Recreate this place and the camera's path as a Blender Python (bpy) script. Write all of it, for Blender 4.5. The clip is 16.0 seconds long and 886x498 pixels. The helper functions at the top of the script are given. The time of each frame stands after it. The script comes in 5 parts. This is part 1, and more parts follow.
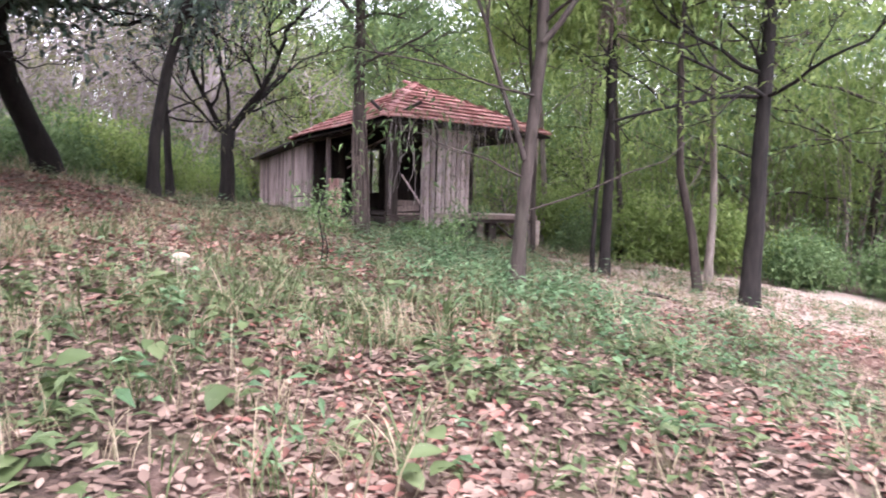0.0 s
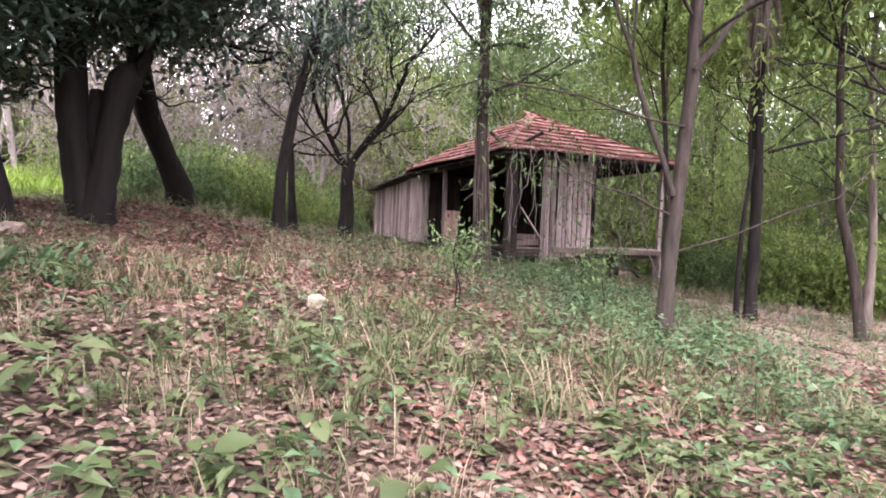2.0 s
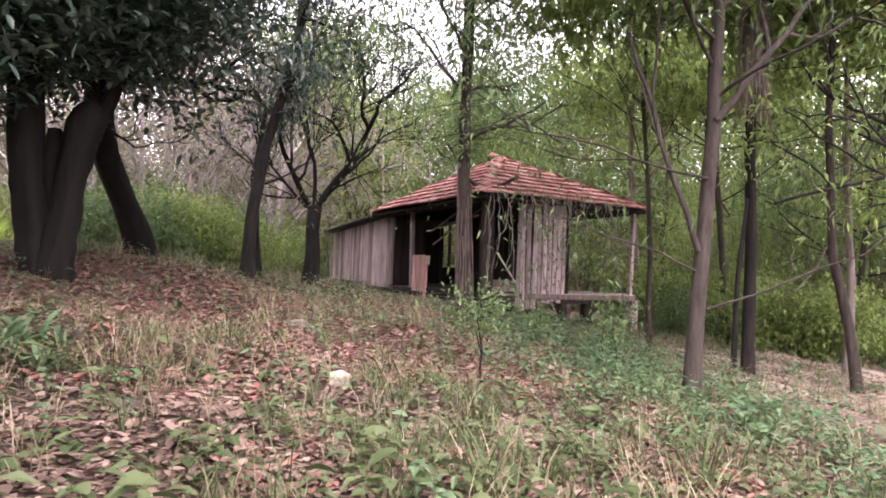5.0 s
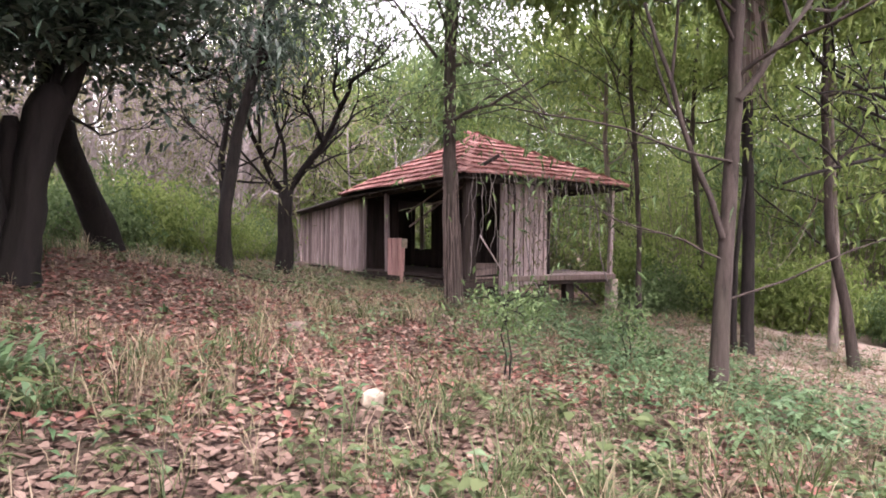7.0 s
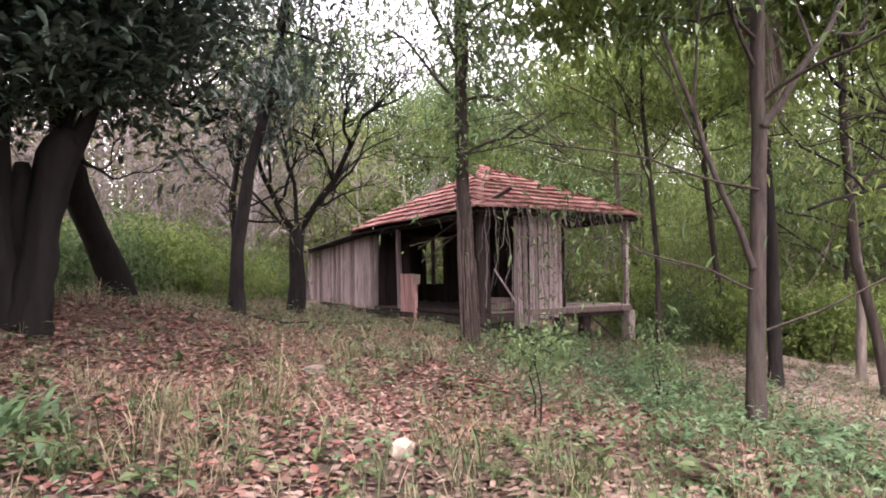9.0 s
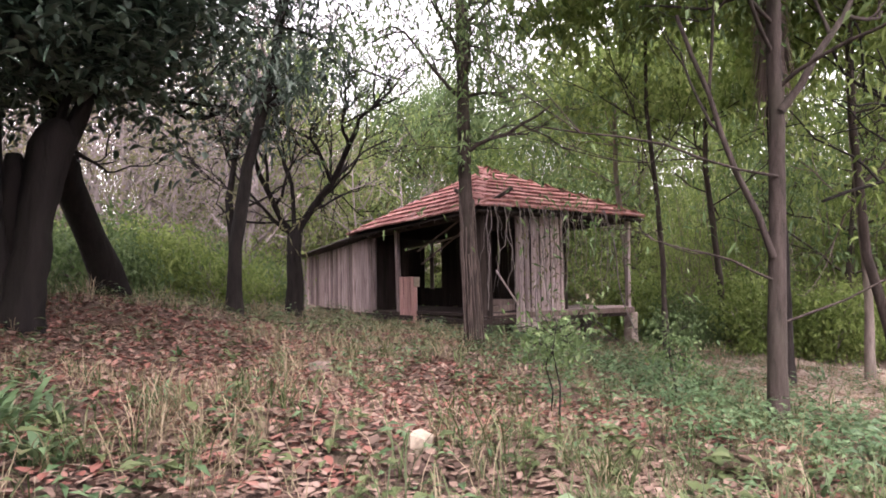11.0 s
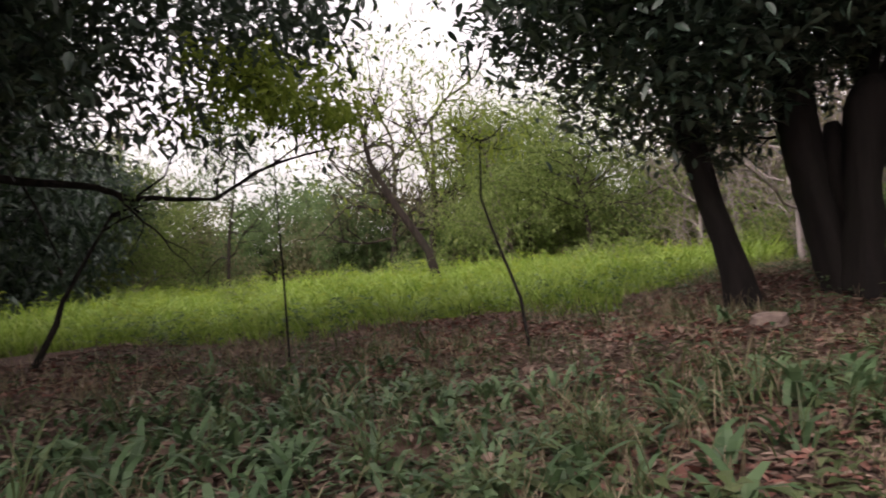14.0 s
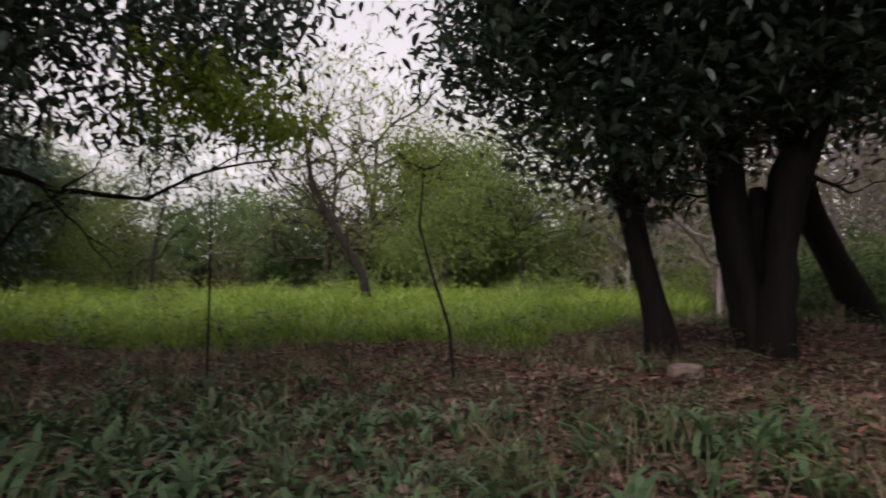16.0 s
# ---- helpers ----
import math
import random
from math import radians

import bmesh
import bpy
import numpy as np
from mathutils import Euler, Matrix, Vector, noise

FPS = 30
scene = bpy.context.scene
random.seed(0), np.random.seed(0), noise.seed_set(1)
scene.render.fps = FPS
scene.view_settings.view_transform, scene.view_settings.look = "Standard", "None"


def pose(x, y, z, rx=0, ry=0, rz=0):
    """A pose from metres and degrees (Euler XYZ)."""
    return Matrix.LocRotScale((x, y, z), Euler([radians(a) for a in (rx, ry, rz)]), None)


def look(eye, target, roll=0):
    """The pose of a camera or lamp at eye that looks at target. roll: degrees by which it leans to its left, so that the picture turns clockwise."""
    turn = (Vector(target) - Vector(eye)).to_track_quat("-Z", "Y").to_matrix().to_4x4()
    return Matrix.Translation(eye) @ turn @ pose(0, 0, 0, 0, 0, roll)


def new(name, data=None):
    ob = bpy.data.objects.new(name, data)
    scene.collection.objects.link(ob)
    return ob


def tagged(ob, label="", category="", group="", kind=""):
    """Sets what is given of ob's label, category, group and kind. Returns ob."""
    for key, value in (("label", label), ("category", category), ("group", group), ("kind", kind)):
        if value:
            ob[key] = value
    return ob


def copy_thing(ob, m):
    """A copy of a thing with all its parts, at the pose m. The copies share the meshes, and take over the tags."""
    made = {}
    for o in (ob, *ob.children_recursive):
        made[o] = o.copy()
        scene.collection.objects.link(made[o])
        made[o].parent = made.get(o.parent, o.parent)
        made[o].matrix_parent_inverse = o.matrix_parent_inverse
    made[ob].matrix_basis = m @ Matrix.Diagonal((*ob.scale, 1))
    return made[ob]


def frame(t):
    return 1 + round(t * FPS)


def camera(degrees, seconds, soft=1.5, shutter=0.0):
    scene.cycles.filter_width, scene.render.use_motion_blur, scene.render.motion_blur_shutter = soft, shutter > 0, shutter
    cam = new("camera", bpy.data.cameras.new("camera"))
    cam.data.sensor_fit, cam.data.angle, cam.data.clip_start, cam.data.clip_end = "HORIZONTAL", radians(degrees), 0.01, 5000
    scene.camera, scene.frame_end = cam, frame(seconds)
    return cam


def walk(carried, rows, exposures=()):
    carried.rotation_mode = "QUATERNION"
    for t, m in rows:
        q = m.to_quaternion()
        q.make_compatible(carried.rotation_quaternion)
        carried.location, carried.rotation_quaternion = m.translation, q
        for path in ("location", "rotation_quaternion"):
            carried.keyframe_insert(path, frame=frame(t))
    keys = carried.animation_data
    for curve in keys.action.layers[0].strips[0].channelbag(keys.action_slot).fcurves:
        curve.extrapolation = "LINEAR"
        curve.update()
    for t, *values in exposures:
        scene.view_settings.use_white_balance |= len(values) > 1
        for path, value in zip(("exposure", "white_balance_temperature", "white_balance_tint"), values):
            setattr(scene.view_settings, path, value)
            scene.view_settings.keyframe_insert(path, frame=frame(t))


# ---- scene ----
cam = camera(65.6, 16.0, soft=1.8, shutter=0.25)
PATH = [
    (0, (-8.581, -14.952, 0.45), (-7.451, -13.309, 0.301), 1.8),
    (0.5, (-8.601, -14.653, 0.435), (-7.645, -12.903, 0.28), 3.7),
    (1, (-8.596, -14.411, 0.411), (-7.7, -12.626, 0.301), 2.3),
    (1.5, (-8.633, -14.284, 0.493), (-7.728, -12.505, 0.363), 3.4),
    (2, (-8.662, -14.273, 0.558), (-7.787, -12.477, 0.481), 2.2),
    (2.5, (-8.781, -13.999, 0.558), (-7.88, -12.214, 0.531), 4.3),
    (3, (-8.973, -13.789, 0.687), (-8.029, -12.026, 0.676), 3.1),
    (3.5, (-9.013, -13.635, 0.701), (-8.052, -11.882, 0.736), 1.6),
    (4, (-9.049, -13.419, 0.738), (-7.974, -11.732, 0.733), -0.3),
    (4.5, (-9.055, -13.327, 0.787), (-8.031, -11.609, 0.807), -0.2),
    (5, (-9.138, -13.219, 0.774), (-8.102, -11.508, 0.807), 2.1),
    (5.2, (-9.198, -13.098, 0.779), (-8.142, -11.4, 0.789), 2.8),
    (7.3, (-9.411, -12.319, 0.998), (-8.251, -10.69, 0.958), 0.5),
    (7.5, (-9.411, -12.301, 0.999), (-8.265, -10.663, 0.979), 0.3),
    (8, (-9.4, -12.263, 1.017), (-8.253, -10.625, 1.014), 0.6),
    (8.5, (-9.413, -12.189, 1.018), (-8.303, -10.526, 1.052), -0.7),
    (9, (-9.417, -12.101, 1.033), (-8.278, -10.459, 1.089), -0.8),
    (9.2, (-9.421, -12.028, 1.044), (-8.257, -10.403, 1.105), -0.8),
    (11.3, (-9.404, -11.739, 0.822), (-8.254, -10.105, 0.914), -1.2),
    (11.5, (-9.397, -11.707, 0.825), (-8.352, -10.004, 0.91), -1.7),
    (12, (-9.433, -11.644, 0.806), (-8.733, -9.773, 0.915), -3.2),
    (12.5, (-9.459, -11.607, 0.816), (-9.172, -9.631, 0.921), -4.2),
    (13, (-9.477, -11.613, 0.807), (-9.622, -9.622, 0.927), -5.1),
    (13.5, (-9.481, -11.618, 0.808), (-10.064, -9.709, 0.944), -6.1),
    (14, (-9.473, -11.623, 0.816), (-10.369, -9.841, 0.96), -6.1),
    (14.5, (-9.473, -11.626, 0.816), (-10.581, -9.973, 1.018), -4.6),
    (15, (-9.474, -11.625, 0.822), (-10.628, -10.01, 1.065), -2.5),
    (15.5, (-9.475, -11.623, 0.827), (-10.537, -9.946, 1.069), -2.1),
    (16, (-9.48, -11.621, 0.829), (-10.196, -9.765, 1.036), -1.1),
]
EXPOSURES = [(0.0, 1.0, 5950, 25), (1.5, 0.98, 6200, 27), (3.5, 0.8, 6550, 30), (7.5, 0.83, 6550, 29), (9.2, 0.7, 6600, 29), (11.3, 0.62, 6650, 29), (12.6, 0.7, 6700, 28), (13.3, 0.55, 6650, 25), (14.0, -0.5, 7000, 25), (15.0, -0.95, 6850, 24), (16.0, -1.15, 6800, 23)]
walk(cam, [(t, look(eye, target, roll)) for t, eye, target, roll in PATH], EXPOSURES)

# ---- world and sun: a bright overcast sky ----
SUN_UP, SUN_TURN = radians(58), radians(200)
world = bpy.data.worlds.new("overcast")
scene.world = world
world.use_nodes = True
wn, wl = world.node_tree.nodes, world.node_tree.links
sky = wn.new("ShaderNodeTexSky")
sky.sky_type, sky.sun_disc, sky.sun_elevation, sky.sun_rotation = "NISHITA", False, SUN_UP, SUN_TURN
sky.dust_density, sky.air_density = 4.0, 1.0
grey = wn.new("ShaderNodeHueSaturation")
grey.inputs["Saturation"].default_value = 0.12
grey.inputs["Value"].default_value = 4.2
wl.new(sky.outputs[0], grey.inputs["Color"])
wl.new(grey.outputs[0], wn["Background"].inputs["Color"])
wn["Background"].inputs["Strength"].default_value = 0.15
sun_data = bpy.data.lights.new("sun", "SUN")
sun_data.energy, sun_data.angle, sun_data.color = 0.35, radians(50), (1.0, 0.97, 0.92)
sun = new("sun", sun_data)
sun.matrix_world = look((0, 0, 30), (0 - math.sin(SUN_TURN) * math.cos(SUN_UP), 0 - math.cos(SUN_TURN) * math.cos(SUN_UP), 30 - math.sin(SUN_UP)))


# ---- materials ----
def material(name, rough=0.8):
    m = bpy.data.materials.new(name)
    m.use_nodes = True
    b = m.node_tree.nodes["Principled BSDF"]
    b.inputs["Roughness"].default_value = rough
    b.inputs["Specular IOR Level"].default_value = 0.25
    return m, m.node_tree.nodes, m.node_tree.links, b


def ramp(n, l, source, stops):
    r = n.new("ShaderNodeValToRGB")
    e = r.color_ramp.elements
    while len(e) < len(stops):
        e.new(0.5)
    for k, (p, c) in enumerate(stops):
        e[k].position, e[k].color = p, (*c, 1)
    l.new(source, r.inputs[0])
    return r.outputs[0]


def noise_tex(n, l, vector, scale, detail=4, rough=0.6):
    t = n.new("ShaderNodeTexNoise")
    t.inputs["Scale"].default_value, t.inputs["Detail"].default_value, t.inputs["Roughness"].default_value = scale, detail, rough
    l.new(vector, t.inputs["Vector"])
    return t.outputs["Fac"]


def stretched(n, l, sx, sy, sz, shift=None):
    g = n.new("ShaderNodeNewGeometry")
    m = n.new("ShaderNodeMapping")
    m.inputs["Scale"].default_value = (sx, sy, sz)
    l.new(g.outputs["Position"], m.inputs["Vector"])
    if shift is not None:
        l.new(shift, m.inputs["Location"])
    return m.outputs[0]


def mixed(n, l, fac, a, b, mode="MIX"):
    x = n.new("ShaderNodeMix")
    x.data_type, x.blend_type = "RGBA", mode
    for sock, v in ((0, fac), (6, a), (7, b)):
        if isinstance(v, (int, float)):
            x.inputs[sock].default_value = v
        elif isinstance(v, tuple):
            x.inputs[sock].default_value = (*v, 1)
        else:
            l.new(v, x.inputs[sock])
    return x.outputs[2]


def bumped(n, l, b, height, strength, distance):
    k = n.new("ShaderNodeBump")
    k.inputs["Strength"].default_value, k.inputs["Distance"].default_value = strength, distance
    l.new(height, k.inputs["Height"])
    l.new(k.outputs[0], b.inputs["Normal"])


def leaf_material(name, dark, light, tip, see=0.35, rough=0.55, gloss=0.3):
    """Thin leaves: varied leaf by leaf, with some light passing through."""
    m, n, l, b = material(name, rough)
    b.inputs["Specular IOR Level"].default_value = gloss
    g = n.new("ShaderNodeNewGeometry")
    c = ramp(n, l, g.outputs["Random Per Island"], [(0.0, dark), (0.55, light), (1.0, tip)])
    f = noise_tex(n, l, stretched(n, l, 1, 1, 1), 0.9, 3)
    c = mixed(n, l, ramp(n, l, f, [(0.35, (0, 0, 0)), (0.7, (1, 1, 1))]), c, mixed(n, l, 0.35, c, tip), "MIX")
    l.new(c, b.inputs["Base Color"])
    t = n.new("ShaderNodeBsdfTranslucent")
    l.new(c, t.inputs["Color"])
    x = n.new("ShaderNodeMixShader")
    x.inputs[0].default_value = see
    l.new(b.outputs[0], x.inputs[1])
    l.new(t.outputs[0], x.inputs[2])
    l.new(x.outputs[0], n["Material Output"].inputs["Surface"])
    return m


def bark_material(name, dark, light, moss=None, scale=1.0):
    m, n, l, b = material(name, 0.92)
    v = stretched(n, l, 14 * scale, 14 * scale, 2.6 * scale)
    f = noise_tex(n, l, v, 1.0, 6, 0.65)
    f2 = noise_tex(n, l, stretched(n, l, 1.6, 1.6, 0.9), 1.0, 3)
    c = ramp(n, l, f, [(0.3, dark), (0.7, light)])
    if moss:
        c = mixed(n, l, ramp(n, l, f2, [(0.5, (0, 0, 0)), (0.68, (0.8, 0.8, 0.8))]), c, moss)
    l.new(c, b.inputs["Base Color"])
    bumped(n, l, b, f, 0.9, 0.03)
    return m


def wood_material(name, dark, light, stain):
    """Weathered boards: grain along the length, streaks and grey stains, each board a little different."""
    m, n, l, b = material(name, 0.88)
    o = n.new("ShaderNodeObjectInfo")
    v = stretched(n, l, 45, 45, 1.6, o.outputs["Random"])
    f = noise_tex(n, l, v, 1.0, 5, 0.6)
    f2 = noise_tex(n, l, stretched(n, l, 5, 5, 0.8), 1.0, 4)
    c = ramp(n, l, f, [(0.34, dark), (0.64, light)])
    c = mixed(n, l, ramp(n, l, f2, [(0.42, (0, 0, 0)), (0.72, (0.85, 0.85, 0.85))]), c, stain)
    r = ramp(n, l, o.outputs["Random"], [(0.0, (0.5, 0.48, 0.48)), (0.5, (0.95, 0.93, 0.93)), (1.0, (1.25, 1.2, 1.19))])
    c = mixed(n, l, 1.0, c, r, "MULTIPLY")
    l.new(c, b.inputs["Base Color"])
    bumped(n, l, b, f, 0.7, 0.012)
    return m


M_WOOD = wood_material("weathered_boards", (0.15, 0.105, 0.1), (0.66, 0.55, 0.535), (0.34, 0.265, 0.25))
M_WOOD_MID = wood_material("brown_timber", (0.07, 0.05, 0.044), (0.26, 0.2, 0.18), (0.13, 0.1, 0.085))
# Old timber, its colour taken down to carry the cabin's indoor shade.
M_WOOD_SHADE = wood_material("old_timber_with_shade", (0.02, 0.014, 0.012), (0.065, 0.05, 0.044), (0.035, 0.026, 0.022))
M_PINK = wood_material("faded_pink_boards", (0.30, 0.16, 0.14), (0.52, 0.33, 0.3), (0.33, 0.2, 0.18))
M_SHEET = wood_material("grey_roof_sheet", (0.05, 0.045, 0.045), (0.13, 0.12, 0.12), (0.08, 0.075, 0.06))
M_BARK = bark_material("brown_bark", (0.015, 0.011, 0.009), (0.066, 0.05, 0.043), (0.045, 0.04, 0.03))
# Next two barks: dark, and lowered to near black to include crown shade.
M_BARK_DARK = bark_material("shade_dark_bark", (0.005, 0.004, 0.0035), (0.022, 0.017, 0.015))
M_BARK_MANGO = bark_material("thick_shade_dark_bark", (0.004, 0.003, 0.0026), (0.014, 0.01, 0.009), (0.011, 0.009, 0.007), 0.7)
M_ROOT = bark_material("root_bark", (0.035, 0.025, 0.022), (0.15, 0.115, 0.1))
M_BARK_PALE = bark_material("pale_bark", (0.08, 0.064, 0.055), (0.26, 0.21, 0.185), (0.15, 0.13, 0.105))
M_TWIG = bark_material("grey_twigs", (0.155, 0.13, 0.124), (0.35, 0.3, 0.29))
M_MANGO = leaf_material("mango_leaves", (0.012, 0.026, 0.017), (0.032, 0.06, 0.04), (0.085, 0.125, 0.09), 0.2, 0.34, 0.6)
M_CANOPY = leaf_material("yellow_green_leaves", (0.075, 0.12, 0.03), (0.175, 0.25, 0.065), (0.3, 0.37, 0.13), 0.55)
M_CANOPY2 = leaf_material("green_leaves", (0.04, 0.08, 0.03), (0.1, 0.165, 0.06), (0.18, 0.25, 0.105), 0.42)
M_FAR = leaf_material("thicket_leaves", (0.06, 0.068, 0.032), (0.145, 0.15, 0.07), (0.27, 0.25, 0.14), 0.4)
# Far leaves: distance haze and sunlight are mixed into this pale green.
M_HAZE = leaf_material("haze_pale_green_leaves", (0.1, 0.12, 0.045), (0.22, 0.235, 0.1), (0.34, 0.33, 0.18), 0.4)
M_LIME = leaf_material("lime_leaves", (0.13, 0.2, 0.025), (0.22, 0.31, 0.04), (0.32, 0.4, 0.08), 0.6)
M_DRYLEAF = leaf_material("dry_hanging_leaves", (0.1, 0.075, 0.06), (0.22, 0.17, 0.15), (0.32, 0.26, 0.24), 0.3, 0.8, 0.1)
M_LITTER = leaf_material("fallen_leaves", (0.05, 0.031, 0.023), (0.15, 0.096, 0.073), (0.28, 0.2, 0.16), 0.12, 0.75, 0.2)
M_LITTER_RED = leaf_material("red_fallen_leaves", (0.075, 0.026, 0.02), (0.185, 0.074, 0.056), (0.28, 0.15, 0.12), 0.12, 0.75, 0.2)
M_WEED = leaf_material("low_weeds", (0.026, 0.044, 0.014), (0.065, 0.095, 0.034), (0.125, 0.155, 0.068), 0.3)
M_WEED_BLUE = leaf_material("blue_green_weeds", (0.026, 0.058, 0.024), (0.064, 0.125, 0.052), (0.135, 0.205, 0.1), 0.3, 0.5, 0.35)
M_GRASS = leaf_material("dry_grass", (0.09, 0.082, 0.04), (0.195, 0.165, 0.095), (0.36, 0.29, 0.2), 0.3)
M_MEADOW = leaf_material("meadow_grass", (0.11, 0.19, 0.025), (0.2, 0.32, 0.05), (0.32, 0.42, 0.1), 0.45)


def ground_material():
    m, n, l, b = material("forest_floor", 0.95)
    p = stretched(n, l, 1, 1, 1)
    fine = noise_tex(n, l, p, 22, 6, 0.7)
    mid = noise_tex(n, l, p, 3.0, 5)
    big = noise_tex(n, l, p, 0.45, 4)
    c = ramp(n, l, fine, [(0.3, (0.03, 0.02, 0.015)), (0.5, (0.085, 0.055, 0.043)), (0.7, (0.17, 0.115, 0.092))])
    c = mixed(n, l, ramp(n, l, mid, [(0.48, (0, 0, 0)), (0.66, (0.65, 0.65, 0.65))]), c, (0.065, 0.066, 0.032))
    c = mixed(n, l, ramp(n, l, big, [(0.5, (0, 0, 0)), (0.7, (0.5, 0.5, 0.5))]), c, (0.16, 0.075, 0.056))

    def patch(x, y, r0, r1):
        d = n.new("ShaderNodeVectorMath")
        d.operation = "DISTANCE"
        w = n.new("ShaderNodeVectorMath")
        w.operation = "MULTIPLY"
        l.new(p, w.inputs[0])
        w.inputs[1].default_value = (1, 1, 0)
        l.new(w.outputs[0], d.inputs[0])
        d.inputs[1].default_value = (x, y, 0)
        a = n.new("ShaderNodeMath")
        a.operation = "MULTIPLY_ADD"
        l.new(mid, a.inputs[0])
        a.inputs[1].default_value = 2.0
        l.new(d.outputs["Value"], a.inputs[2])
        k = n.new("ShaderNodeMapRange")
        k.inputs["From Min"].default_value, k.inputs["From Max"].default_value = r0 + 1, r1 + 1
        k.inputs["To Min"].default_value, k.inputs["To Max"].default_value = 1, 0
        l.new(a.outputs[0], k.inputs["Value"])
        return k.outputs[0]
    bare = ramp(n, l, fine, [(0.3, (0.22, 0.165, 0.135)), (0.7, (0.42, 0.335, 0.28))])
    c = mixed(n, l, patch(5.0, -7.2, 4.4, 6.4), c, bare)
    c = mixed(n, l, patch(-30.0, 14.0, 17.0, 21.0), c, (0.09, 0.15, 0.03))
    l.new(c, b.inputs["Base Color"])
    bumped(n, l, b, fine, 1.0, 0.05)
    return m


M_GROUND = ground_material()


def tile_material():
    m, n, l, b = material("clay_tile", 0.85)
    o = n.new("ShaderNodeObjectInfo")
    c = ramp(n, l, o.outputs["Random"], [(0.0, (0.2, 0.085, 0.072)), (0.5, (0.35, 0.158, 0.138)), (1.0, (0.5, 0.285, 0.255))])
    f = noise_tex(n, l, stretched(n, l, 1, 1, 1), 7, 6, 0.7)
    c = mixed(n, l, ramp(n, l, f, [(0.52, (0, 0, 0)), (0.7, (0.75, 0.75, 0.75))]), c, (0.13, 0.075, 0.06))
    f3 = noise_tex(n, l, stretched(n, l, 1, 1, 1), 3.1, 5, 0.7)
    c = mixed(n, l, ramp(n, l, f3, [(0.6, (0, 0, 0)), (0.72, (0.6, 0.6, 0.6))]), c, (0.45, 0.34, 0.3))
    l.new(c, b.inputs["Base Color"])
    bumped(n, l, b, f, 0.5, 0.01)
    return m


M_TILE = tile_material()


def plain(name, dark, light, scale, rough=0.9):
    m, n, l, b = material(name, rough)
    f = noise_tex(n, l, stretched(n, l, 1, 1, 1), scale, 5)
    l.new(ramp(n, l, f, [(0.3, dark), (0.7, light)]), b.inputs["Base Color"])
    bumped(n, l, b, f, 0.6, 0.02)
    return m


M_STONE = plain("pale_stone", (0.22, 0.18, 0.135), (0.4, 0.34, 0.265), 14)
M_ROCK = plain("brown_rock", (0.09, 0.065, 0.055), (0.22, 0.165, 0.14), 9)
M_PIER = plain("pier_masonry", (0.2, 0.15, 0.13), (0.42, 0.34, 0.3), 8)


# ---- mesh helpers ----
RNG = np.random.default_rng(7)


def sheet(name, verts, faces, mat, smooth=True):
    me = bpy.data.meshes.new(name)
    me.from_pydata(np.asarray(verts).tolist(), [], faces)
    me.materials.append(mat)
    if smooth:
        me.polygons.foreach_set("use_smooth", [True] * len(me.polygons))
    me.update()
    return me


def quick(name, verts, tris, mat, smooth=False):
    """A triangle mesh straight from arrays."""
    verts, tris = np.asarray(verts, np.float32), np.asarray(tris, np.int32)
    me = bpy.data.meshes.new(name)
    me.vertices.add(len(verts))
    me.vertices.foreach_set("co", verts.ravel())
    me.loops.add(tris.size)
    me.loops.foreach_set("vertex_index", tris.ravel())
    me.polygons.add(len(tris))
    me.polygons.foreach_set("loop_start", np.arange(0, tris.size, 3, dtype=np.int32))
    me.polygons.foreach_set("use_smooth", np.full(len(tris), smooth))
    me.materials.append(mat)
    me.update(calc_edges=True)
    me.validate()
    return me


def part(name, me, parent, label="", m=None):
    ob = new(name, me)
    ob.parent = parent
    if m is not None:
        ob.matrix_basis = m
    if label:
        ob["label"] = label
    return ob


def thing(name, m, label, category, group="", kind=""):
    ob = new(name)
    ob.empty_display_size = 0.2
    ob.matrix_basis = m
    return tagged(ob, label, category, group, kind)


def unit(v):
    return v / np.maximum(np.linalg.norm(v, axis=-1, keepdims=True), 1e-9)


